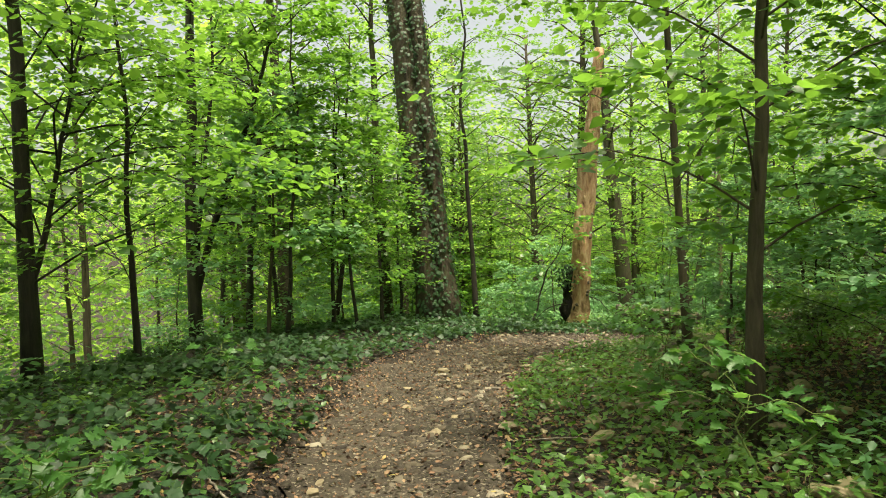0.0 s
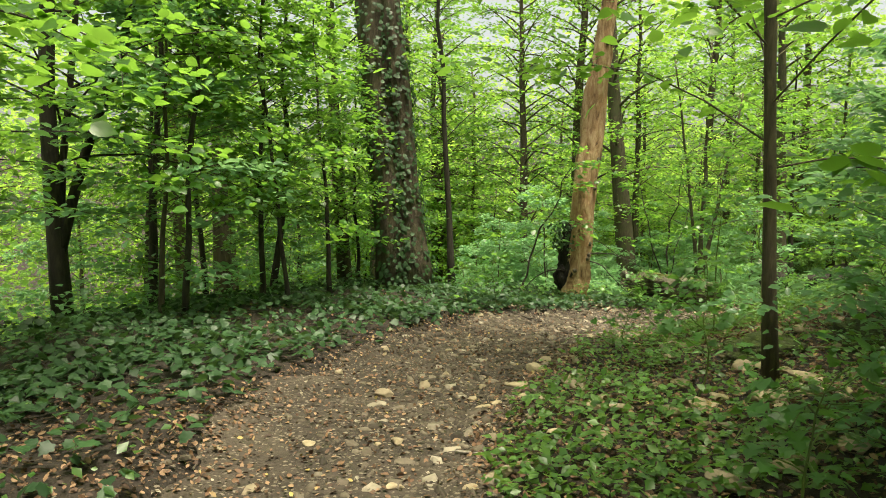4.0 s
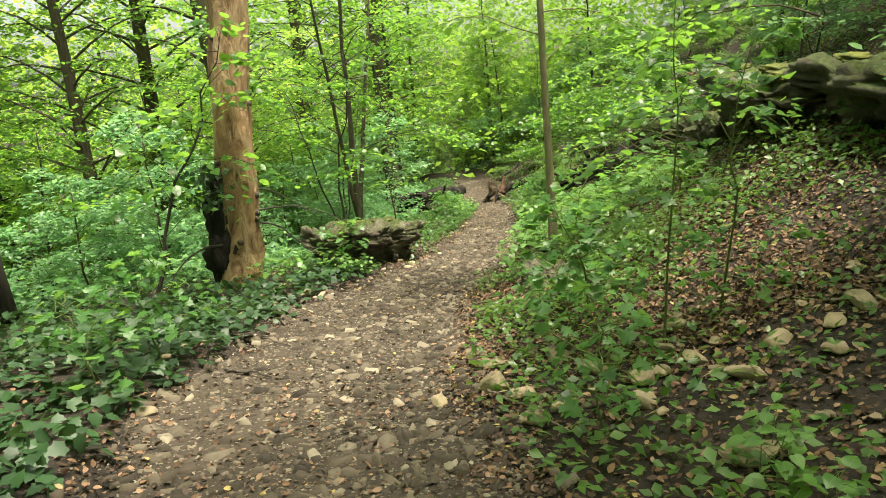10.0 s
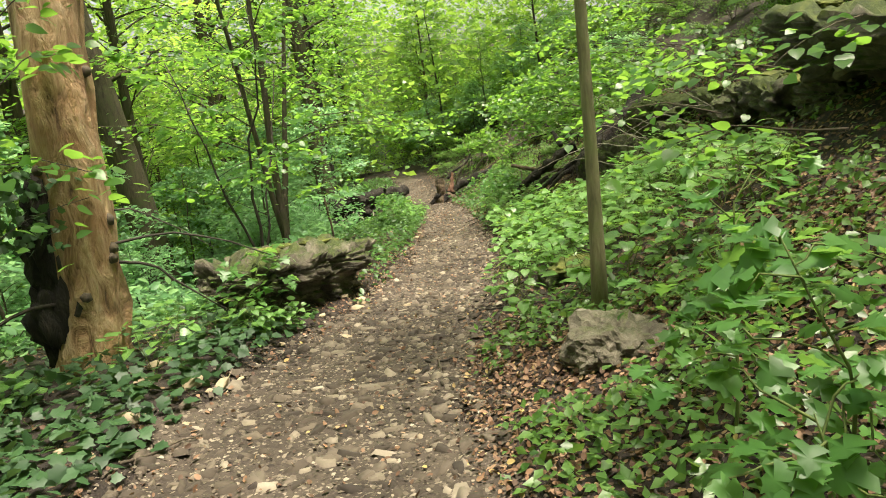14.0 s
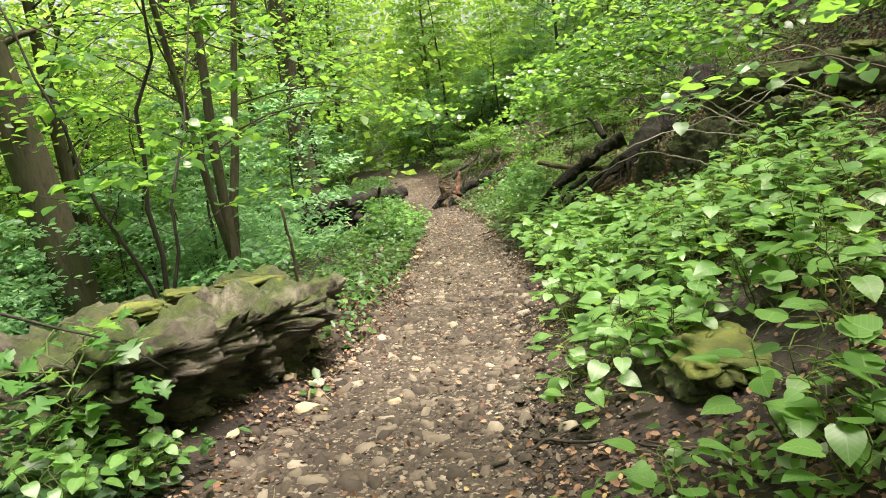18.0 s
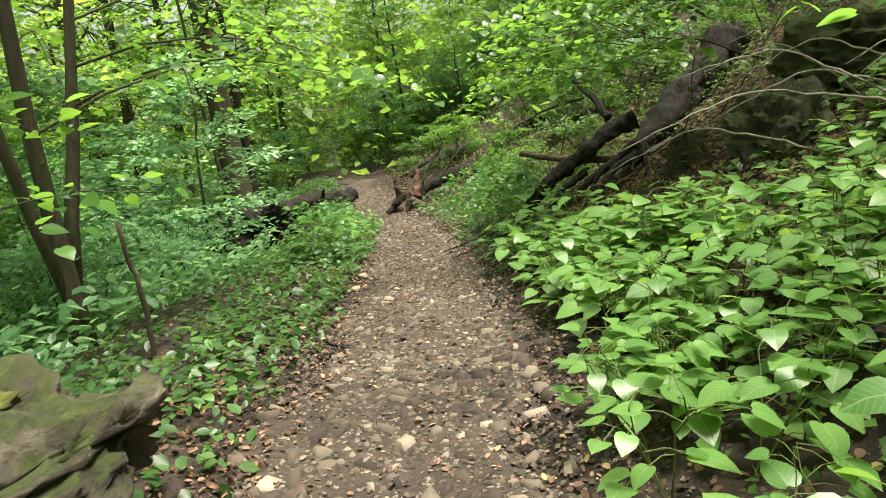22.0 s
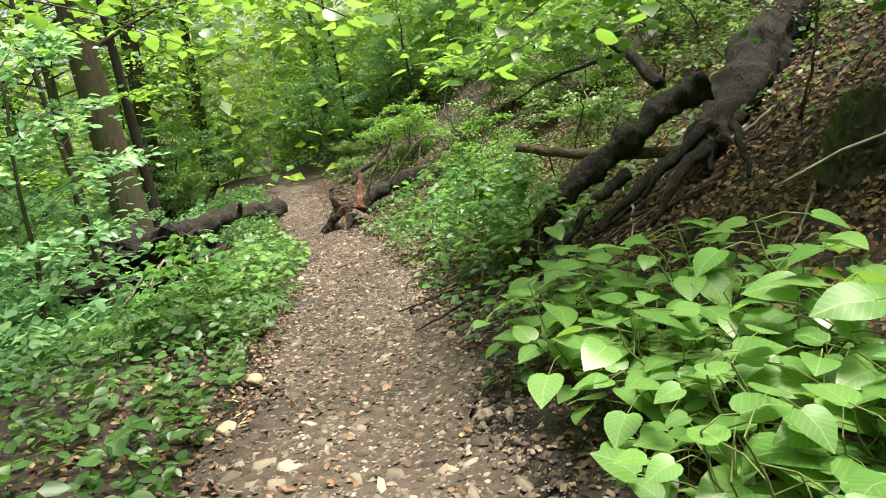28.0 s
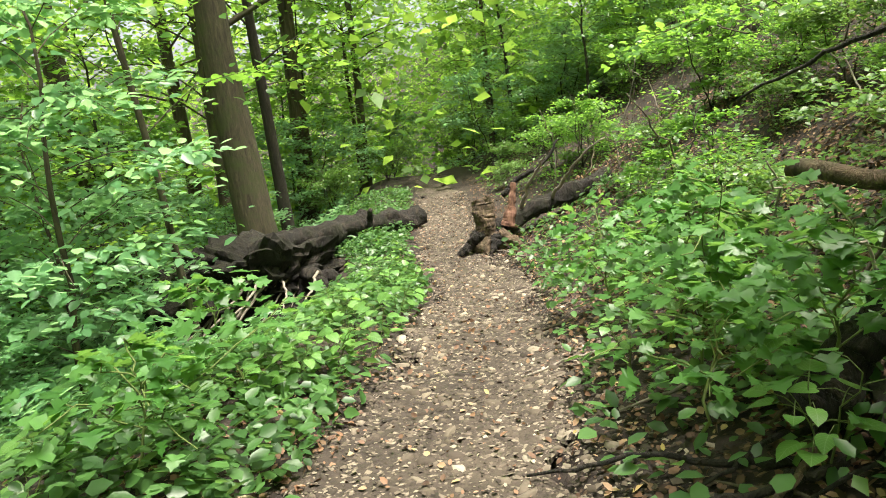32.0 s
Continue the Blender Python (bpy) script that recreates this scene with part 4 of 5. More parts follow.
# ---- rocks ----


def slab_mesh(size, seed, mat, cuts=6):
    """A long limestone block: bedded layers that stand out unevenly, broken faces, hollow underneath."""
    g = np.random.default_rng(seed + 40)
    beds = 0.003 + 0.022 * g.random(24)
    bm = bmesh.new()
    bmesh.ops.create_icosphere(bm, subdivisions=cuts, radius=1)
    off = Vector((seed * 3.7, seed * 1.3, seed * 2.1))
    for v in bm.verts:
        p = v.co.copy()
        m = max(abs(p.x), abs(p.y), abs(p.z))
        p *= 0.2 + 0.8 / m
        q = Vector((p.x * size[0], p.y * size[1], p.z * size[2]))
        near = noise.voronoi(Vector((q.x * 2.6, q.y * 3.2, q.z * 6.0)) + 0.3 * noise.noise_vector(q * 4 + off) + off)
        block = noise.cell(near[1][0] * 7.3)
        crack = max(0.0, 1 - 9 * (near[0][1] - near[0][0]))
        level = (q.z + 0.06 * noise.noise(Vector((q.x * 1.6, q.y * 1.6, 0)) + off) + 0.03 * q.x + 2.0) / 0.085
        k, u = int(level), level % 1.0
        bed = beds[k % 24] * (1 - step(0.8, 1.0, u)) + beds[(k + 1) % 24] * step(0.8, 1.0, u) - 0.05 * max(0.0, 1 - 8 * abs(u - 0.9))
        flat = 1 - step(0.75, 1.0, abs(p.z))
        way = Vector((p.x**5 / size[0], p.y**5 / size[1], 0.85 * p.z**5 / size[2])).normalized()
        lump = 0.12 * noise.fractal(q * 2.2 + off, 0.9, 2.0, 4) + 0.045 * noise.fractal(q * 11 + off, 0.7, 2.1, 4) + 0.09 * (block - 0.5) - 0.07 * crack + 0.06 * (0.4 - near[0][0])
        q += way * (lump + float(bed) * float(flat))
        lip = 0.06 + 0.08 * noise.noise(Vector((q.x * 3, q.y * 3, 0)) + off)
        if q.z < lip:
            sunk = min(1.0, (lip - q.z) / 0.08)
            q.x -= 0.10 * sunk * max(-1, min(1, 3 * q.x))
            q.y -= 0.25 * sunk * max(-1, min(1, 3 * q.y)) * (1 + 0.5 * noise.noise(q * 5 + off))
        v.co = q
    me = bpy.data.meshes.new("slab")
    bm.to_mesh(me)
    bm.free()
    me.polygons.foreach_set("use_smooth", np.ones(len(me.polygons), dtype=bool))
    me.materials.append(mat)
    return me


def rock(x, y, z, size, turn, seed, label, mat=ROCK, name="boulder", tilt=0.0, nod=0.0, cuts=5, **more):
    ob = new(name, rock_mesh(name, size, seed, mat, cuts, **more))
    ob.location, ob.rotation_euler = (x, y, height(x, y) + z), (radians(tilt), radians(nod), radians(turn))
    return tagged(ob, label, "rock")


def moss_on(ob, spots):
    """Cushions of moss as parts of a rock: place on it and size."""
    for k, (x, y, z, size) in enumerate(spots):
        part("moss_cushion", rock_mesh("moss_cushion", (size, 0.7 * size, 0.22 * size), 70 + k, MOSS, 4, 0.1, 0.3), ob, "soft green moss").location = (x, y, z)


def ledge(x, y, z, size, turn, seed, label, name):
    ob = new(name, slab_mesh(size, seed, ROCK_MOSS, 5))
    ob.location, ob.rotation_euler = (x, y, height(x, y) + z), (0, radians(-4), radians(turn))
    moss_on(ob, [(u * size[0], w * size[1], 0.95 * size[2], r) for u, w, r in ((-0.55, 0.1, 0.3), (0.05, -0.3, 0.36), (0.6, 0.2, 0.26))])
    return tagged(ob, label, "rock")


slab_rock = new("boulder", slab_mesh((1.42, 0.62, 0.40), 1, ROCK_SLAB))
slab_rock.location, slab_rock.rotation_euler = (6.55, 20.62, height(6.55, 20.62) + 0.30), (0, radians(9), radians(25))
moss_on(slab_rock, [(0.75, 0.05, 0.38, 0.26), (0.2, 0.28, 0.39, 0.2), (-0.5, 0.1, 0.40, 0.22)])
tagged(slab_rock, "long grey limestone slab with lichen on its cracked top", "rock")
rock(5.88, 15.72, -0.08, (0.42, 0.34, 0.27), 30, 2, "grey-green lichened boulder at the edge of the trail", ROCK_GREY, cuts=5)
moss_rock = rock(8.05, 17.45, -0.06, (0.36, 0.28, 0.20), 40, 3, "low moss-covered rock among broad leaves", ROCK_MOSS)
moss_on(moss_rock, [(-0.12, 0.02, 0.19, 0.3), (0.22, -0.1, 0.16, 0.22)])
moss_on(rock(9.0, 22.85, -0.02, (0.16, 0.13, 0.11), 10, 56, "small mossy stone beside the trail", ROCK_MOSS, cuts=4), [(0, 0, 0.09, 0.1)])
rock(4.75, 11.15, 0.0, (0.36, 0.25, 0.2), 70, 14, "mossy round rock among dead leaves", ROCK_MOSS)
rock(3.85, 11.35, 0.0, (0.5, 0.32, 0.18), 20, 4, "flat mossy rock in the undergrowth", ROCK_MOSS)
ledge(9.6, 14.9, 0.55, (1.5, 0.7, 0.36), 40, 5, "overhanging mossy limestone ledge on the upper slope", "rock_ledge")
ledge(8.3, 12.9, 0.25, (1.3, 0.7, 0.36), 50, 6, "overhanging mossy limestone ledge on the upper slope", "rock_ledge")
ledge(11.5, 16.2, 0.1, (0.7, 0.5, 0.42), 35, 11, "mossy rock with a dark hollow beneath it", "rock_ledge")
for x, y, z, size, turn, seed in ((10.7, 15.4, 0.05, (0.5, 0.4, 0.3), 60, 51), (12.3, 16.9, 0.15, (0.6, 0.45, 0.4), 10, 52), (12.0, 15.6, 0.2, (0.7, 0.5, 0.35), 100, 53), (12.9, 18.3, 0.0, (0.4, 0.35, 0.4), 40, 54), (13.4, 19.6, 0.05, (0.38, 0.3, 0.45), 75, 55)):
    rock(x, y, z, size, turn, seed, "moss-covered rock standing out of the littered slope", ROCK_MOSS, layered=0.8, rough=0.26)
ledge(13.6, 17.6, -0.1, (0.85, 0.6, 0.42), 40, 7, "mossy rock outcrop on the upper slope", "rock_outcrop")
rock(14.5, 19.2, 0.1, (0.8, 0.7, 0.5), 20, 12, "mossy rock outcrop on the upper slope", ROCK_MOSS, layered=0.6, cuts=5, name="rock_outcrop")
rock(13.98, 20.68, 0.0, (0.2, 0.22, 0.42), 30, 8, "upright moss-covered rock beside the uprooted tree", ROCK_MOSS, cuts=5)


def chunk_mesh(seed):
    """An angular, broken piece of limestone."""
    g = np.random.default_rng(seed)
    bm = bmesh.new()
    for p in unit(g.normal(0, 1, (15, 3))) * (0.42 + 0.1 * g.random((15, 1))) * (1, 0.62 + 0.3 * g.random(), 0.34 + 0.2 * g.random()):
        bm.verts.new(p)
    hull = bmesh.ops.convex_hull(bm, input=bm.verts)
    bmesh.ops.delete(bm, geom=[e for e in hull["geom_interior"] if isinstance(e, bmesh.types.BMVert)], context="VERTS")
    bmesh.ops.bevel(bm, geom=bm.edges[:], offset=0.03, segments=1, affect="EDGES")
    me = bpy.data.meshes.new("stone")
    bm.to_mesh(me)
    bm.free()
    me.materials.append(STONE)
    return me


def plate(seed):
    """A flat, worn stone half buried in the trail: a broken rim and a tilted top."""
    g = np.random.default_rng(seed)
    n = 5 + seed % 3
    a = np.sort(np.linspace(0, 2 * np.pi, n, endpoint=False) + g.normal(0, 0.3, n))
    r = 0.26 + 0.34 * g.random(n)
    rim = np.stack([r * np.cos(a), (0.4 + 0.4 * g.random()) * r * np.sin(a), np.full(n, -0.08)], 1)
    top = np.stack([0.84 * rim[:, 0], 0.84 * rim[:, 1], 0.06 + 0.16 * g.random(n)], 1)
    f = [(k, (k + 1) % n, n + k) for k in range(n)] + [((k + 1) % n, n + (k + 1) % n, n + k) for k in range(n)] + [(n, n + k, n + k + 1) for k in range(1, n - 1)]
    return np.concatenate([rim, top]), np.array(f)


STONES = [chunk_mesh(20 + k) for k in range(10)]
g8 = np.random.default_rng(88)


def stones(count, s_lo, s_hi, d_lo, d_hi, lo, hi, group, label="pale limestone stone lying on the ground"):
    for _ in range(count):
        s, d = g8.uniform(s_lo, s_hi), g8.uniform(d_lo, d_hi)
        x, y = (float(a) for a in spot(s, d))
        size = lo + (hi - lo) * g8.random() ** 2.2
        ob = new("stone", STONES[int(g8.integers(10))])
        ob.location, ob.rotation_euler, ob.scale = (x, y, height(x, y) + 0.012 + 0.08 * size), (g8.normal(0, 0.15), g8.normal(0, 0.15), 6.28 * g8.random()), (size,) * 3
        tagged(ob, label, "stone", group)


for x, y, size in ((12.13, 23.99, 0.17), (11.51, 23.46, 0.16), (11.38, 23.44, 0.12), (7.33, 19.45, 0.14), (3.85, 19.03, 0.2), (3.6, 18.85, 0.17), (4.3, 19.25, 0.15), (7.05, 20.0, 0.2), (6.85, 19.85, 0.24), (7.2, 20.2, 0.16)):
    ob = new("stone", STONES[int(10 * size * 7) % 10])
    ob.location, ob.rotation_euler, ob.scale = (x, y, height(x, y) + 0.012 + 0.08 * size), (0.1, -0.1, 40 * size), (size,) * 3
    tagged(ob, "pale limestone stone lying beside the trail", "stone", "stones beside the trail")
stones(44, 3, 14, -1.1, 1.2, 0.06, 0.24, "stones on the trail")
stones(205, 4.5, 16.5, -4.2, -0.9, 0.10, 0.36, "stones beside the trail")
stones(22, 15, 21, 0.9, 2.0, 0.08, 0.30, "stones beside the trail")
stones(20, 14, 42, -0.8, 0.8, 0.05, 0.18, "stones on the trail")
stones(18, 21, 34, 0.7, 1.2, 0.06, 0.24, "stones beside the trail")


def scatter(count, s_lo, s_hi, d_lo, d_hi, edge=None):
    """Random places over a stretch of one side of the trail."""
    s, d = g8.uniform(s_lo, s_hi, count), g8.uniform(d_lo, d_hi, count)
    x, y = spot(s, d)
    return x, y, s, d


# chips and dead leaves
x, y, s, d = scatter(22000, 0, 46, -1.2, 1.2)
w = along(x, y)[3]
ok = abs(d) < w * 1.05
x, y = x[ok], y[ok]
n = len(x)
p = np.stack([x, y, ground(x, y) + lift(x, y) + 0.003 + 0.004 * g8.random(n)], 1)
v, f = leaf_cloud(p, slope_up(x, y) + g8.normal(0, 0.25, (n, 3)), g8.normal(0, 1, (n, 3)), 0.010 + 0.028 * g8.random(n) ** 2, CHIP)


def chip_material():
    m, t, b = material("trail_chips", 0.9)
    rnd = t.nodes.new("ShaderNodeNewGeometry").outputs["Random Per Island"]
    c = ramp(t, rnd, [(0.0, (0.032, 0.024, 0.017)), (0.42, (0.085, 0.067, 0.048)), (0.72, (0.155, 0.128, 0.095)), (0.92, (0.25, 0.215, 0.163)), (1.0, (0.40, 0.355, 0.275))])
    c = mix(t, 0.4, c, mix(t, noise_tex(t, world_place(t), 50, 3), (0.4, 0.4, 0.4), (1.5, 1.5, 1.5)), "MULTIPLY")
    t.links.new(mix(t, 1.0, c, ramp(t, noise_tex(t, world_place(t), 0.8, 4, 0.6), [(0.35, (0.5, 0.48, 0.45)), (0.62, (0.95, 0.95, 0.95))]), "MULTIPLY"), b.inputs["Base Color"])
    return m


p2 = [np.concatenate(q) for q in zip(scatter(22000, 0, 14, -1.4, 1.4), scatter(95000, 13, 44, -1.5, 1.3))]
keep = (p2[3] < 0.25) | (g8.random(len(p2[0])) < 0.25 + 0.75 * step(16, 20, p2[2]))
p2 = [q[keep] for q in p2]
ok = abs(p2[3]) < along(p2[0], p2[1])[3] * (0.9 + 0.5 * g8.random(len(p2[0])) + 0.5 * (p2[3] < 0) * step(19, 22, p2[2]))
x, y = p2[0][ok], p2[1][ok]
n = len(x)
v2, f2 = leaf_cloud(np.stack([x, y, ground(x, y) + lift(x, y) - 0.006 * g8.random(n)], 1), slope_up(x, y) + g8.normal(0, 0.3, (n, 3)), g8.normal(0, 1, (n, 3)), 0.011 + 0.05 * g8.random(n) ** 3, ROCKLET)
v, f = np.concatenate([v, v2]), np.concatenate([f, f2 + len(v)])
for k in range(7):
    p3 = [np.concatenate(q) for q in zip(scatter(1500, 1, 15, -1.5, 1.3), scatter(2000, 14, 26, -1.6, 1.2), scatter(2400, 26, 44, -1.4, 1.0))]
    ok = (p3[2] > 12) | (p3[3] < 0.15) | (g8.random(len(p3[0])) < 0.2)
    ok &= abs(p3[3]) < along(p3[0], p3[1])[3] * (0.8 + 0.5 * g8.random(len(p3[0])))
    ok &= g8.random(len(p3[0])) < 0.3 + 0.7 * step(-0.45, 0.35, wave(3.1 * p3[0] + k, 3.1 * p3[1]) + 0.5 * wave(8 * p3[0], 7 * p3[1]))
    x, y = p3[0][ok], p3[1][ok]
    n = len(x)
    big_bit = 0.022 + (0.17 - 0.06 * step(24, 29, p3[2][ok])) * g8.random(n) ** 5.0
    v2, f2 = leaf_cloud(np.stack([x, y, ground(x, y) + lift(x, y) - 0.004], 1), slope_up(x, y) + g8.normal(0, 0.2, (n, 3)), g8.normal(0, 1, (n, 3)), big_bit, plate(500 + k))
    v, f = np.concatenate([v, v2]), np.concatenate([f, f2 + len(v)])
tagged(new("trail_chips", mesh_from("trail_chips", v, f, None, chip_material())), "pale stone chips and bits of leaf on the trail", "gravel", kind="stuff")
px, py = [], []
for cnt, a, b, c, e in ((34000, 1, 20, -6, -0.9), (16000, 18, 46, -7, -0.8), (26000, 25, 35, -7, -1.4), (6000, 0, 22, 0.9, 5), (4000, 20, 46, 0.7, 4), (9000, 0, 16, -1.3, 1.3), (5500, 16, 44, -1.2, 1.0), (60000, 15, 40, -9, -2.4), (2800, 22, 32, 0.6, 1.6), (7000, 16, 21.5, -4, -0.95), (5000, 0, 10, 0.8, 3), (5000, 29, 38, -2.6, -0.6)):
    x, y, s, d = scatter(cnt, a, b, c, e)
    px.append(x), py.append(y)
x, y = np.concatenate(px), np.concatenate(py)
n = len(x)
v, f = leaf_cloud(np.stack([x, y, ground(x, y) + 0.015 + 0.02 * g8.random(n)], 1), slope_up(x, y) + g8.normal(0, 0.45, (n, 3)), g8.normal(0, 1, (n, 3)), np.where(abs(along(x, y)[1]) < 1.2, 0.018, 0.024) + 0.04 * g8.random(n), HEX)
tagged(new("leaf_litter", mesh_from("leaf_litter", v, f, None, LITTER)), "brown dead leaves covering the forest floor", "leaf litter", kind="stuff")

# ---- undergrowth ----


# open spots where nothing tall grows: x, y, radius
CLEAR = [(13.4, 20.8, 0.8), (14.1, 21.4, 0.9), (14.8, 21.9, 0.8), (13.9, 20.6, 0.7), (6.9, 20.8, 0.6), (6.0, 20.35, 0.55), (5.6, 15.85, 0.62), (5.1, 16.1, 0.45), (6.3, 20.0, 0.55), (16.1, 31.0, 0.95), (15.3, 30.5, 0.8), (16.9, 31.6, 0.5), (7.0, 20.95, 0.9), (7.75, 17.35, 0.62), (7.3, 17.6, 0.4), (9.0, 22.85, 0.3)]


def carpet(name, label, mat, shape, parts_list, lo, hi, tall, tilt=0.5):
    """Ground leaves at random over stretches (count, s from, s to, d from, d to)."""
    xs, ys = [], []
    for cnt, a, b, c, e in parts_list:
        x, y, s, d = scatter(cnt, a, b, c, e)
        real = along(x, y)
        ok = (abs(real[1]) > real[3] * (0.95 + 0.25 * g8.random(len(x)))) & (g8.random(len(x)) < 0.35 + 0.65 * step(-0.35, 0.25, wave(1.3 * x, 1.3 * y)))
        for cx, cy, cr in CLEAR:
            ok &= np.hypot(x - cx, y - cy) > cr
        xs.append(x[ok]), ys.append(y[ok])
    x, y = np.concatenate(xs), np.concatenate(ys)
    n = len(x)
    hump = 0.5 + 0.5 * wave(2.1 * x + 5, 2.1 * y)
    z = ground(x, y) + 0.03 + tall * g8.random(n) * (0.35 + 0.65 * np.clip(hump, 0, 1))
    v, f = leaf_cloud(np.stack([x, y, z], 1), slope_up(x, y) + g8.normal(0, tilt, (n, 3)) + (0, 0, 0.3), g8.normal(0, 1, (n, 3)), lo + (hi - lo) * g8.random(n), shape)
    return tagged(new(name, mesh_from(name, v, f, None, mat)), label, "undergrowth", kind="stuff")


carpet("ivy_carpet", "dark green ivy covering the bank beside the trail", LEAF_DARK, MAPLE, [(1800, -1, 9, 0.9, 2.4), (5000, -1, 10, 2.4, 5.5), (14000, 9, 21, 1.0, 6.5)], 0.07, 0.13, 0.26)
carpet("low_herbs", "low green herbs and seedlings on the forest floor", LEAF_HERB, KITE, [(3800, -1, 9, 0.85, 5), (2600, 17, 21, -3.2, -0.95), (15000, 0, 9, -6, -0.9), (14000, 8, 19, -7, -0.9), (20000, 18, 34, -9, -1.4), (32000, 30, 58, -15, -1.1)], 0.04, 0.10, 0.30)
carpet("bank_herbs", "fresh green low plants along the lower edge of the trail", LEAF_BANK, HEX, [(21000, 21, 45, 0.72, 3.4), (9000, 30, 45, 0.6, 2.2), (5000, 28, 38, -2.6, -0.62)], 0.045, 0.12, 0.30)
carpet("slope_foliage", "cool green leafy undergrowth on the lower slope", LEAF_COOL, HEX, [(60000, 20, 50, 2.3, 14), (30000, -2, 22, 5.0, 16)], 0.08, 0.16, 0.7)


def broad_plant(seed, leaves, tall, size):
    """Stems and heart-shaped leaves of one broad-leaved plant: a stem mesh, a leaf mesh, and the leaves' poses."""
    g = np.random.default_rng(seed)
    stems, poses = [], []
    for q in range(3):
        a = 6.28 * g.random()
        top = np.array((0.22 * math.cos(a), 0.22 * math.sin(a), tall * (0.7 + 0.3 * g.random())))
        line = curve_points((0, 0, -0.03), top, 6, 0.0, 0.02, seed + q)
        stems.append(tube(line, np.linspace(0.006, 0.003, 6), 4, 0, False))
        for k in range(leaves // 3):
            u = 0.35 + 0.65 * (k + 1) / (leaves // 3)
            c = np.array([np.interp(u, np.linspace(0, 1, 6), line[:, m]) for m in range(3)])
            az = a + 2.4 * k + g.normal(0, 0.4)
            ln = 0.09 + 0.14 * g.random()
            tip = c + (ln * math.cos(az), ln * math.sin(az), 0.03)
            stems.append(tube([c, (c + tip) / 2 + (0, 0, 0.02), tip], [0.003, 0.0025, 0.002], 4, 0, False))
            poses.append((tip, az, size * (0.6 + 0.6 * g.random()), g.normal(0, 0.22), g.normal(-0.05, 0.22)))
    return mesh_from("plant_stems", *join(stems), STEM, True), poses


BROAD_LEAF = mesh_from("broad_leaf", *outline([(-0.07, 0.14), (-0.03, 0.30), (0.12, 0.43), (0.34, 0.45), (0.58, 0.37), (0.80, 0.20), (0.92, 0.08)], 0.14, 0.24), None, LEAF_BIG, True)
BROAD = [broad_plant(60 + k, 15, 0.40 + 0.07 * k, 0.14) for k in range(4)]
g9 = np.random.default_rng(99)


def put_broad(x, y, kind, scale, group, lean=0.0):
    st, poses = BROAD[kind]
    ob = new("broadleaf_plant")
    ob.location, ob.rotation_euler, ob.scale = (x, y, height(x, y)), (0, 0, 6.28 * g9.random()), (scale,) * 3
    part("stem", st, ob)
    for tip, az, size, a, b in poses:
        lf = part("leaf", BROAD_LEAF, ob)
        lf.location, lf.rotation_euler, lf.scale = tip, (a, b, az), (size,) * 3
    tagged(ob, "broad-leaved green plant with large heart-shaped leaves", "plant", group)


for count, s0, s1, d0, d1, sc in ((166, 20.5, 26.5, -3.9, -1.15, 0.88), (30, 24.3, 26.6, -2.3, -1.1, 0.9), (44, 26.0, 28.5, -1.95, -1.15, 1.0), (7, 26.8, 28.4, -1.5, -1.0, 0.7), (8, 10, 16, -2.6, -1.4, 0.6), (8, 1.5, 6, -2.6, -1.2, 0.6), (12, 22, 34, 1.1, 1.9, 0.55), (12, 19, 22, 1.3, 2.6, 0.75), (14, 20.2, 21.6, 1.05, 1.7, 0.6), (16, 29.0, 34.5, -1.7, -0.95, 0.75), (16, 31, 37, 0.7, 1.5, 0.7)):
    for _ in range(count):
        x, y = (float(a) for a in spot(g9.uniform(s0, s1), g9.uniform(d0, d1)))
        _, off, _, half = along(x, y)
        if abs(off[0]) < half[0] + 0.17 or any(math.hypot(x - cx, y - cy) < cr for cx, cy, cr in CLEAR):
            continue
        put_broad(x, y, int(g9.integers(4)), sc * g9.uniform(0.8, 1.2), "broad-leaved plants beside the trail")

# ---- dead wood ----


def wood_mesh(name, a, b, r0, r1, mat, seed=0, n=12, sag=0.0, wander=0.03, sides=9, rough=0.3):
    """A gnarled piece of dead wood: knots, furrows along the grain, ragged ends."""
    thick = r0 > 0.07
    n, sides = (54, 20) if thick else (18, 7)
    line = curve_points(a, b, n, sag, wander * 8 / n, seed)
    v, t, q = tube(line, np.linspace(r0, r1, n), sides, 0.05, True, seed)
    if thick:
        rings = n * sides
        core = np.concatenate([np.repeat(line, sides, 0), line[:1], line[-1:]])
        off = Vector((seed * 2.7, seed * 1.9, seed * 0.7))
        for k in range(rings):
            way = v[k] - core[k]
            ring, spoke = divmod(k, sides)
            p = Vector(v[k])
            lump = 0.55 * noise.fractal(p * (0.5 / r0) + off, 0.9, 2.0, 4)
            grain = 0.16 * noise.noise(Vector((spoke * 0.9, ring * 0.07, seed)))
            ragged = 0.35 * (g_rag[(ring * 7 + spoke * 13 + seed) % 64] - 0.5) if ring in (0, 1, n - 2, n - 1) else 0.0
            v[k] = core[k] + way * (1 + lump + grain + ragged)
    return mesh_from(name, v, t, q, mat, True)


g_rag = np.random.default_rng(64).random(64)


def dead_thing(name, label, pieces, category="dead wood"):
    """One thing of dead wood from named pieces (part, from, to, radii, material, sag, wander)."""
    ob = new(name)
    ob.location = pieces[0][1]
    for k, (kind, a, b, r0, r1, mat, sag, wander) in enumerate(pieces):
        base = np.array(pieces[0][1])
        part(kind, wood_mesh(kind, np.array(a) - base, np.array(b) - base, r0, r1, mat, k + 3, 12, sag, wander), ob)
    return tagged(ob, label, category)


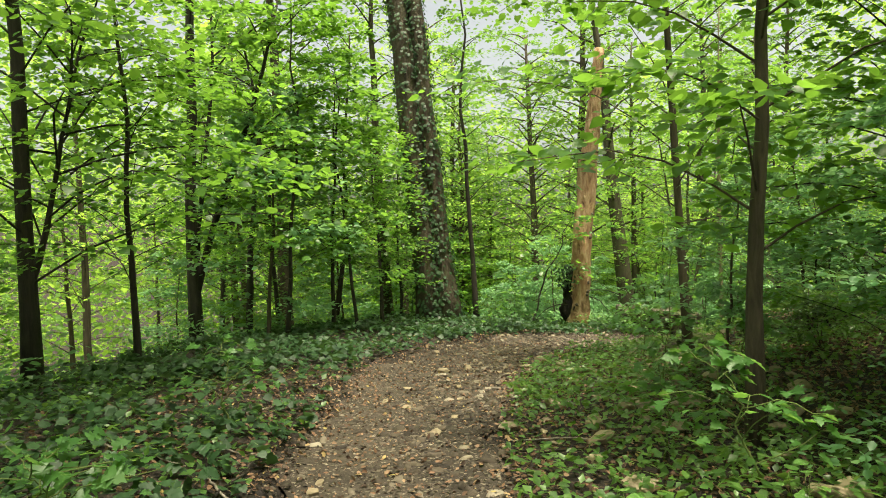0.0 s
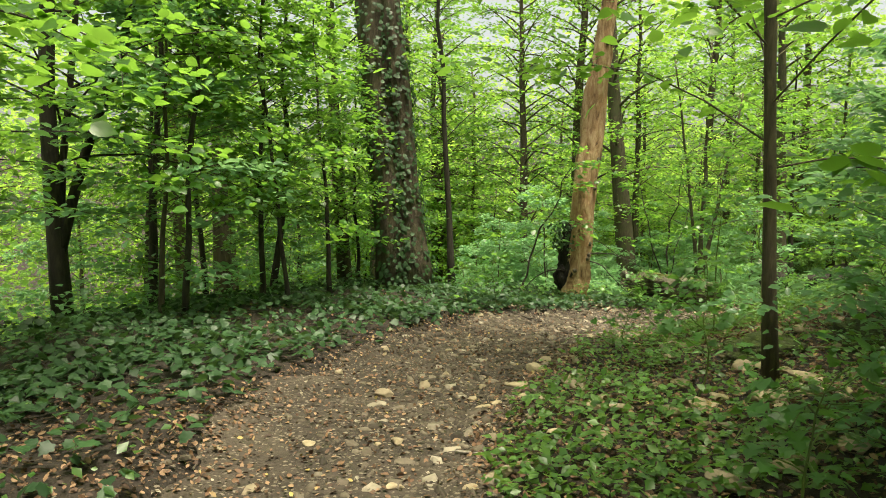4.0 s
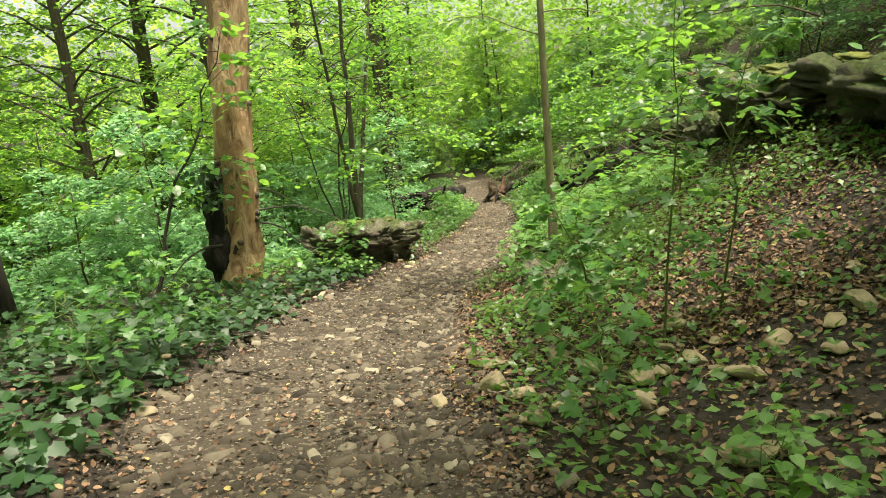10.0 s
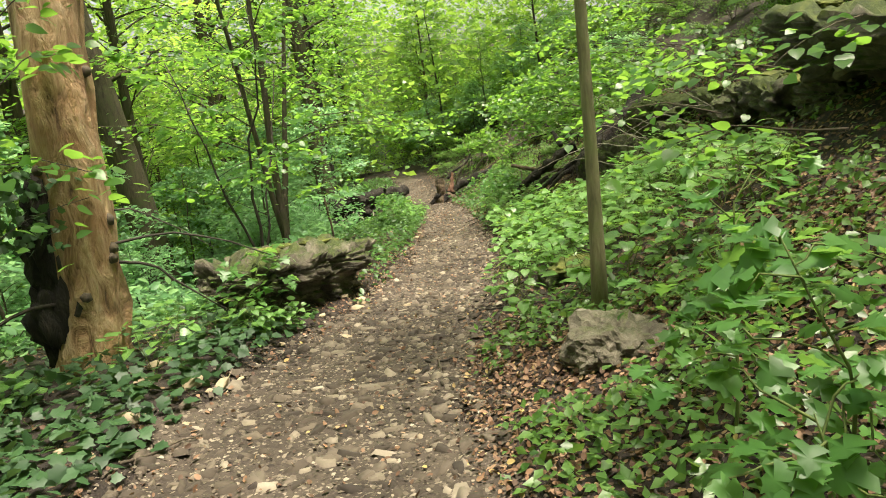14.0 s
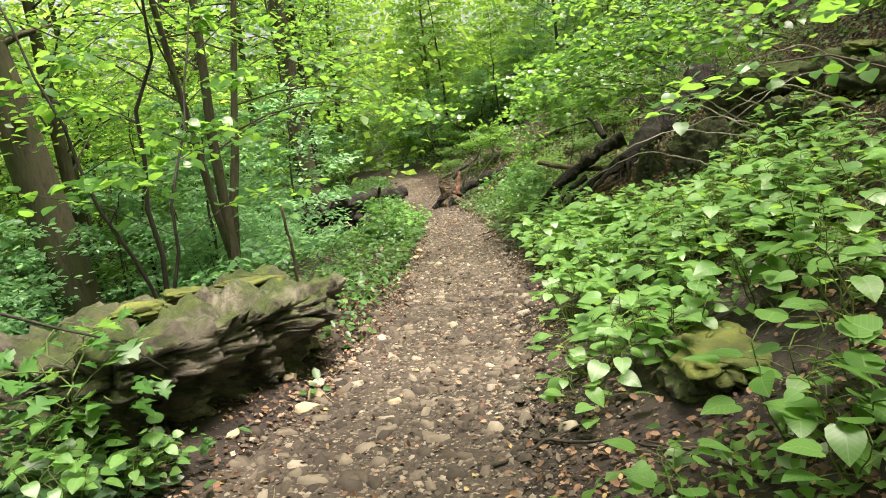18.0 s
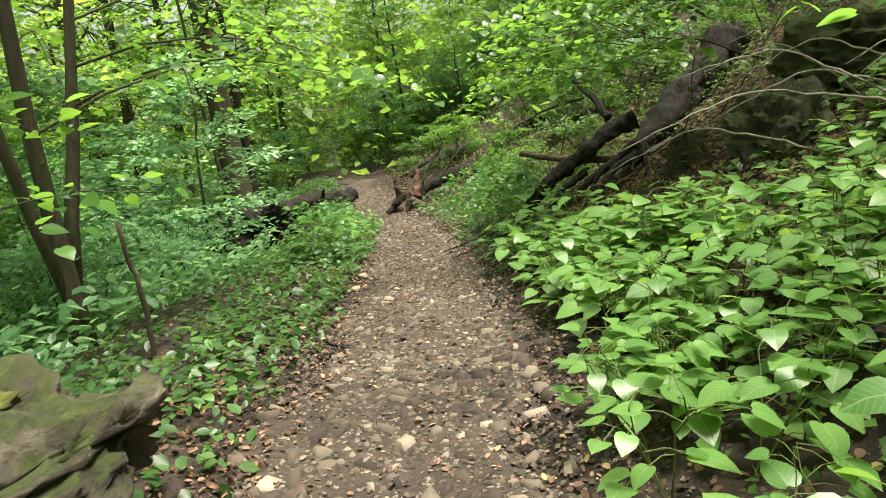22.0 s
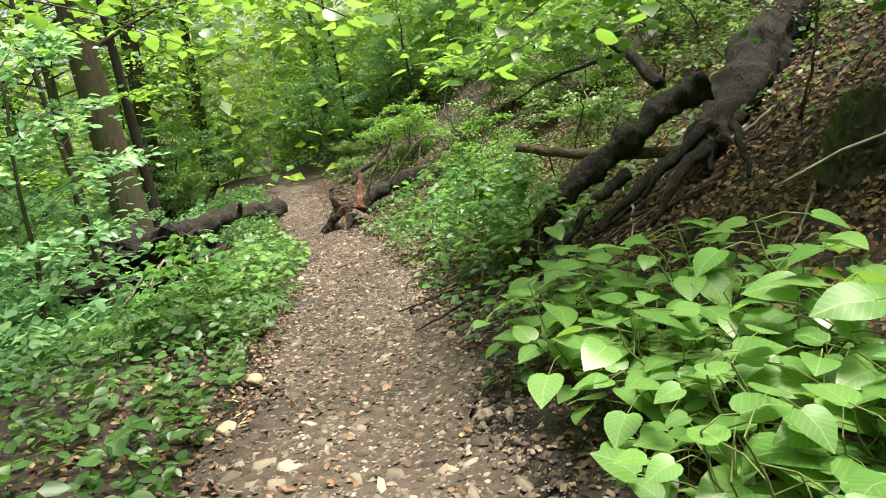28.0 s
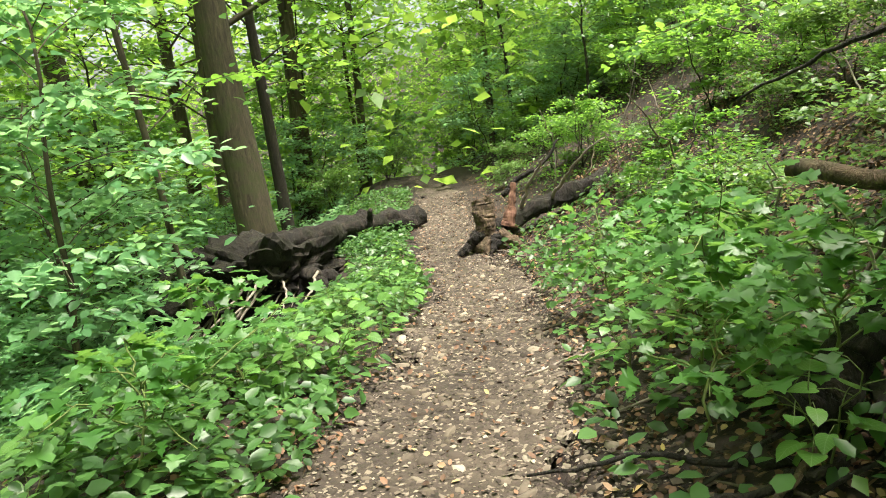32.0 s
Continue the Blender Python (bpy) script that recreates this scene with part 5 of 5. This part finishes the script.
dead_thing("uprooted_tree", "dark uprooted tree with thick bare roots on the slope", [
    ("limb", (14.40, 23.16, -2.95), (14.79, 22.89, -2.42), 0.10, 0.10, ROTTEN, 0.0, 0.02),
    ("limb", (14.72, 22.94, -2.50), (15.50, 21.90, -1.66), 0.10, 0.12, ROTTEN, 0.10, 0.02),
    ("trunk", (15.40, 21.85, -2.25), (18.40, 21.50, -0.70), 0.22, 0.30, ROTTEN, 0.08, 0.03),
    ("branch", (15.10, 23.52, -2.07), (15.25, 22.07, -2.17), 0.045, 0.05, WOOD_BROWN, -0.03, 0.015),
    ("branch", (15.40, 22.25, -1.62), (15.75, 22.95, -1.1), 0.06, 0.035, ROTTEN, 0.03, 0.02),
    ("branch", (15.65, 22.75, -1.35), (15.9, 24.15, -1.8), 0.022, 0.008, ROTTEN, 0.04, 0.02),
    ("root", (15.3, 21.8, -1.95), (15.0, 21.75, -2.3), 0.055, 0.02, ROTTEN, 0.0, 0.02),
    ("root", (15.25, 21.8, -1.95), (14.75, 22.2, -2.45), 0.06, 0.02, ROTTEN, 0.05, 0.03),
    ("root", (15.2, 21.9, -2.1), (14.5, 22.55, -2.72), 0.07, 0.025, ROTTEN, 0.05, 0.03),
    ("root", (15.2, 21.8, -2.1), (14.3, 22.0, -2.55), 0.07, 0.02, ROTTEN, 0.06, 0.03),
    ("root", (15.0, 22.4, -2.3), (14.5, 22.85, -2.85), 0.06, 0.02, ROTTEN, 0.05, 0.03),
    ("root", (15.3, 21.6, -1.9), (14.6, 21.4, -2.25), 0.05, 0.015, ROTTEN, 0.05, 0.03)], "fallen tree")
dead_thing("rotten_log", "dark mossy rotten log lying beside the trail", [
    ("log", (19.45, 32.0, -3.88), (16.1, 32.0, -3.8), 0.19, 0.23, ROTTEN, 0.05, 0.04),
    ("stub", (18.2, 31.9, -3.8), (18.1, 31.6, -3.45), 0.07, 0.04, ROTTEN, 0.0, 0.02)], "log")
dead_thing("broken_stump", "splintered rotten stump at the edge of the trail", [
    ("stump", (18.5, 29.15, -4.15), (18.55, 29.3, -3.2), 0.24, 0.15, WOOD_BROWN, 0.0, 0.02),
    ("root", (18.5, 29.0, -3.75), (18.2, 28.85, -4.02), 0.08, 0.03, ROTTEN, 0.05, 0.02),
    ("root", (18.6, 29.0, -3.7), (18.75, 28.5, -4.0), 0.09, 0.04, WOOD_BROWN, 0.05, 0.02),
    ("root", (18.45, 29.2, -3.7), (18.1, 29.35, -3.98), 0.10, 0.05, ROTTEN, 0.05, 0.02)], "stump")
dead_thing("broken_fallen_tree", "broken dark trunk with reddish torn wood and bare branches", [
    ("trunk", (19.0, 29.5, -3.8), (20.8, 28.6, -3.2), 0.15, 0.13, ROTTEN, 0.05, 0.04),
    ("splinter", (19.0, 29.2, -3.7), (19.15, 29.2, -3.05), 0.10, 0.03, WOOD_TORN, 0.0, 0.01),
    ("branch", (19.4, 29.3, -3.5), (19.0, 28.4, -2.6), 0.035, 0.012, DRIFT, 0.1, 0.04),
    ("branch", (19.8, 29.0, -3.4), (19.3, 27.6, -2.4), 0.03, 0.01, DRIFT, 0.05, 0.05),
    ("branch", (19.3, 29.6, -3.3), (20.0, 29.0, -2.5), 0.05, 0.02, ROTTEN, 0.05, 0.05)], "fallen tree")
plank = dead_thing("split_log", "weathered grey split log half sunk in dead leaves", [
    ("log", (14.66, 22.93, -2.86), (13.66, 22.43, -2.90), 0.072, 0.085, DRIFT_DARK, 0.0, 0.015)], "log")
plank.scale = (1, 1, 0.55)
dead_thing("rotten_plank_log", "split piece of rotting trunk beneath broad leaves", [
    ("log", (11.3, 20.45, -2.70), (10.5, 19.75, -2.66), 0.075, 0.10, ROTTEN, 0.0, 0.02)], "log")

dead_thing("standing_stick", "thin broken brown stem standing on the lower bank", [
    ("stem", (9.0, 23.0, height(9.0, 23.0) - 0.05), (8.95, 23.05, height(9.0, 23.0) + 1.15), 0.022, 0.016, WOOD_BROWN, 0.0, 0.015)], "stem")
g12 = np.random.default_rng(12)
for k in range(22):
    x, y = 14.1 + 1.9 * g12.random(), 21.2 + 2.0 * g12.random()
    ln, az = 0.5 + 0.9 * g12.random(), g12.normal(2.4, 0.5)
    x2, y2 = x + ln * math.cos(az), y + ln * math.sin(az)
    dead_thing("dead_root", "thin dead root lying in brown leaves under the fallen tree", [("root", (x, y, height(x, y) + 0.05), (x2, y2, height(x2, y2) + 0.05), 0.02, 0.007, (ROTTEN, WOOD_BROWN, DRIFT)[k % 3], 0.07, 0.03)], "root")

# heap of roots and grey sticks on the lower side
mound = new("rotten_stump_mound", rock_mesh("rotten_stump_mound", (1.2, 0.85, 0.72), 44, ROTTEN, 5, 0.7, 0.34))
mound.location, mound.rotation_euler = (15.9, 31.3, -4.15), (0, radians(12), radians(20))
tagged(mound, "dark crumbling mound of rotten wood below the trail", "stump")
dead_thing("root_heap", "heap of dark rotten roots below the trail", [
    ("stump", (16.0, 31.0, -4.8), (16.2, 31.3, -3.85), 0.55, 0.40, ROTTEN, 0.0, 0.05),
    ("root", (16.1, 31.2, -4.0), (15.3, 30.6, -4.7), 0.16, 0.07, ROTTEN, 0.1, 0.06),
    ("root", (16.4, 31.0, -4.1), (17.0, 30.1, -4.35), 0.15, 0.06, ROTTEN, 0.1, 0.06),
    ("root", (16.2, 31.0, -4.0), (16.3, 30.0, -4.4), 0.13, 0.06, ROTTEN, 0.12, 0.06),
    ("root", (15.9, 31.2, -4.2), (14.9, 31.4, -4.95), 0.13, 0.05, ROTTEN, 0.1, 0.06)], "stump")
g10 = np.random.default_rng(10)
for k in range(20):
    a = np.array((15.9 + g10.normal(0, 0.4), 30.9 + g10.normal(0, 0.35), -3.95 + 0.2 * g10.random()))
    ln = 0.6 + 1.3 * g10.random()
    b = a + ln * np.array((-0.75 + g10.normal(0, 0.3), -0.25 + g10.normal(0, 0.35), 0))
    b[2] = min(a[2] - 0.15, height(b[0], b[1]) + 0.12 + 0.25 * g10.random())
    dead_thing("grey_stick", "weathered grey stick tangled in a heap of roots", [("stick", a, b, 0.022, 0.008, DRIFT, 0.05, 0.03)], "stick")
for a, b in (((14.9, 31.0, -4.35), (12.3, 31.6, -5.0)), ((14.6, 30.6, -4.45), (11.8, 30.2, -4.8)), ((14.2, 31.6, -4.7), (12.6, 33.4, -5.6))):
    dead_thing("grey_stick", "long pale fallen branch lying down the slope", [("stick", a, b, 0.03, 0.012, DRIFT, 0.1, 0.05)], "stick")

# sticks and twigs on the floor
for k in range(120):
    s, d = g10.uniform(2, 40), float(g10.choice((-1, 1))) * g10.uniform(0.5, 4.0)
    if d > 0 and s > 24:
        d = -d
    x, y = (float(q) for q in spot(s, d))
    ln, az = 0.3 + 0.9 * g10.random(), 6.28 * g10.random()
    x2, y2 = x + ln * math.cos(az), y + ln * math.sin(az)
    a, b = (x, y, height(x, y) + 0.03), (x2, y2, height(x2, y2) + 0.03)
    dead_thing("twig", "thin dead twig lying on the forest floor", [("twig", a, b, 0.012, 0.005, (BARK, DRIFT, BARK_DARK)[k % 3], 0.02, 0.015)], "stick")

# bare arching shoots on the upper slope
for k in range(34):
    s, d = g10.uniform(29.5, 41), g10.uniform(-6.0, -1.7)
    x, y = (float(q) for q in spot(s, d))
    x2, y2 = x + g10.normal(-0.3, 0.5), y + g10.normal(0.3, 0.5)
    a, b = (x, y, height(x, y) - 0.03), (x2, y2, height(x2, y2) + g10.uniform(0.5, 1.7))
    dead_thing("bare_shoot", "thin bare brown shoot arching over the slope", [("stem", a, b, 0.013, 0.005, (BARK, DRIFT, BARK_GREEN)[k % 3], 0.15, 0.06)], "shoot")

for k in range(9):
    x, y = 12.6 + 1.6 * g10.random(), 17.4 + 1.8 * g10.random()
    x2, y2 = x - g10.uniform(0.4, 1.6), y + g10.uniform(0.7, 2.0)
    dead_thing("bare_shoot", "pale bare twig reaching out from the rocky slope", [("stem", (x, y, height(x, y) - 0.03), (x2, y2, height(x2, y2) + g10.uniform(0.7, 1.3)), 0.012, 0.004, DRIFT, 0.35, 0.05)], "shoot")

# bare and leafy branches that hang over the trail from the upper slope
def hanging(a, b, leaves, size, seed, label, r=0.012, mat=LEAF, width=0.4):
    g = np.random.default_rng(seed)
    line, lf = spray(a, b, leaves, size, g, width, 0.3, 9)
    base = np.array(a)
    ob = new("overhanging_branch")
    ob.location = base
    part("branch", mesh_from("branch", *tube(line - base, np.linspace(r, 0.003, len(line)), 5, 0.1, True, seed), BARK, True), ob)
    lf = (lf[0] - base, *lf[1:])
    part("leaves", mesh_from("leaves", *leaf_cloud(*lf, ROUND), None, mat), ob)
    tagged(ob, label, "branch")


for k in range(26):
    s = g10.uniform(18, 38)
    d0 = g10.uniform(-5.5, -3.8)
    x, y = (float(q) for q in spot(s, d0))
    x2, y2 = (float(q) for q in spot(s + g10.uniform(-1.5, 1.5), d0 + g10.uniform(1.2, 2.4)))
    z = height(x, y) + g10.uniform(0.4, 1.6)
    hanging((x, y, z), (x2, y2, z + g10.uniform(-0.3, 0.3)), 70, 0.11, 200 + k, "leafy branch reaching out from the upper slope")


for k, (a, b) in enumerate((((15.6, 20.0, 0.1), (14.2, 21.6, -0.35)), ((15.9, 20.6, 0.5), (14.4, 22.3, 0.1)), ((14.9, 19.4, 0.2), (13.2, 20.6, -0.2)), ((16.0, 21.4, 0.3), (14.9, 23.0, -0.3)))):
    hanging(a, b, 110, 0.10, 260 + k, "leafy branch hanging before the uprooted trunk")


g11 = np.random.default_rng(11)
for k in range(16):
    a = np.array((14.6 + 2.6 * g11.random(), 18.9 + 2.0 * g11.random(), 0.0))
    a[2] = height(a[0], a[1]) + 0.9 + 1.3 * g11.random()
    b = a + np.array((-1.5 - 0.6 * g11.random(), 1.1 + 0.9 * g11.random(), -0.1 - 0.5 * g11.random()))
    hanging(a, b, 120, 0.095, 280 + k, "leafy branch hanging before the uprooted trunk", 0.010)


for k in range(14):
    a = np.array((14.2 + 1.6 * g11.random(), 20.4 + 1.8 * g11.random(), 0.0))
    a[2] = height(a[0], a[1]) + 1.0 + 0.8 * g11.random()
    b = a + np.array((-1.5 - 0.8 * g11.random(), 0.5 + 0.9 * g11.random(), 0.1 - 0.4 * g11.random()))
    hanging(a, b, 90, 0.085, 320 + k, "thin leafy twig drooping over broad-leaved plants", 0.007)


# saplings whose leaves hang close beside the trail
def sapling(x, y, tall, leaves, size, seed, label, reach=0.55, lean=(0, 0), mat=LEAF_SAPLING):
    m = tree_meshes("sapling", tall, 0.012, 0.25, reach, 12, leaves, size, seed, STEM, mat, LOBED, bend=0.05, lean=lean, sides=5, split=True)
    return tree(m, x, y, 0, 1, label, 0, "sapling")


SAPLINGS = [(4.1, 13.2, 2.6, 130, 0.11), (4.75, 13.1, 2.2, 120, 0.11), (3.3, 8.6, 1.1, 90, 0.14), (1.5, 4.6, 1.0, 60, 0.12), (1.2, 5.7, 0.7, 50, 0.11), (1.8, 7.5, 0.9, 34, 0.13), (2.4, 10.0, 1.2, 60, 0.13), (2.75, 12.75, 0.7, 45, 0.12), (4.25, 13.9, 1.25, 80, 0.13),
            (4.0, 14.0, 0.8, 50, 0.12), (14.75, 23.75, 1.1, 150, 0.11), (14.4, 23.0, 0.9, 130, 0.11), (14.25, 23.5, 0.7, 110, 0.11), (-2.6, 4.0, 0.6, 60, 0.11), (-2.5, 6.6, 0.8, 40, 0.12), (5.5, 19.9, 0.8, 60, 0.13),
            (1.5, 16.4, 1.0, 80, 0.12), (13.2, 26.0, 0.7, 90, 0.12), (12.4, 25.2, 0.6, 90, 0.12), (0.9, 15.9, 0.8, 60, 0.12), (4.9, 14.6, 1.3, 80, 0.12), (15.4, 24.35, 1.0, 130, 0.12), (16.1, 25.2, 0.8, 120, 0.11), (-3.0, 2.6, 0.5, 60, 0.1)]
for k, (x, y, tall, leaves, size) in enumerate(SAPLINGS):
    sapling(x, y, tall, int(1.5 * leaves), 0.76 * size, 300 + k, "low maple sapling with broad lobed green leaves")
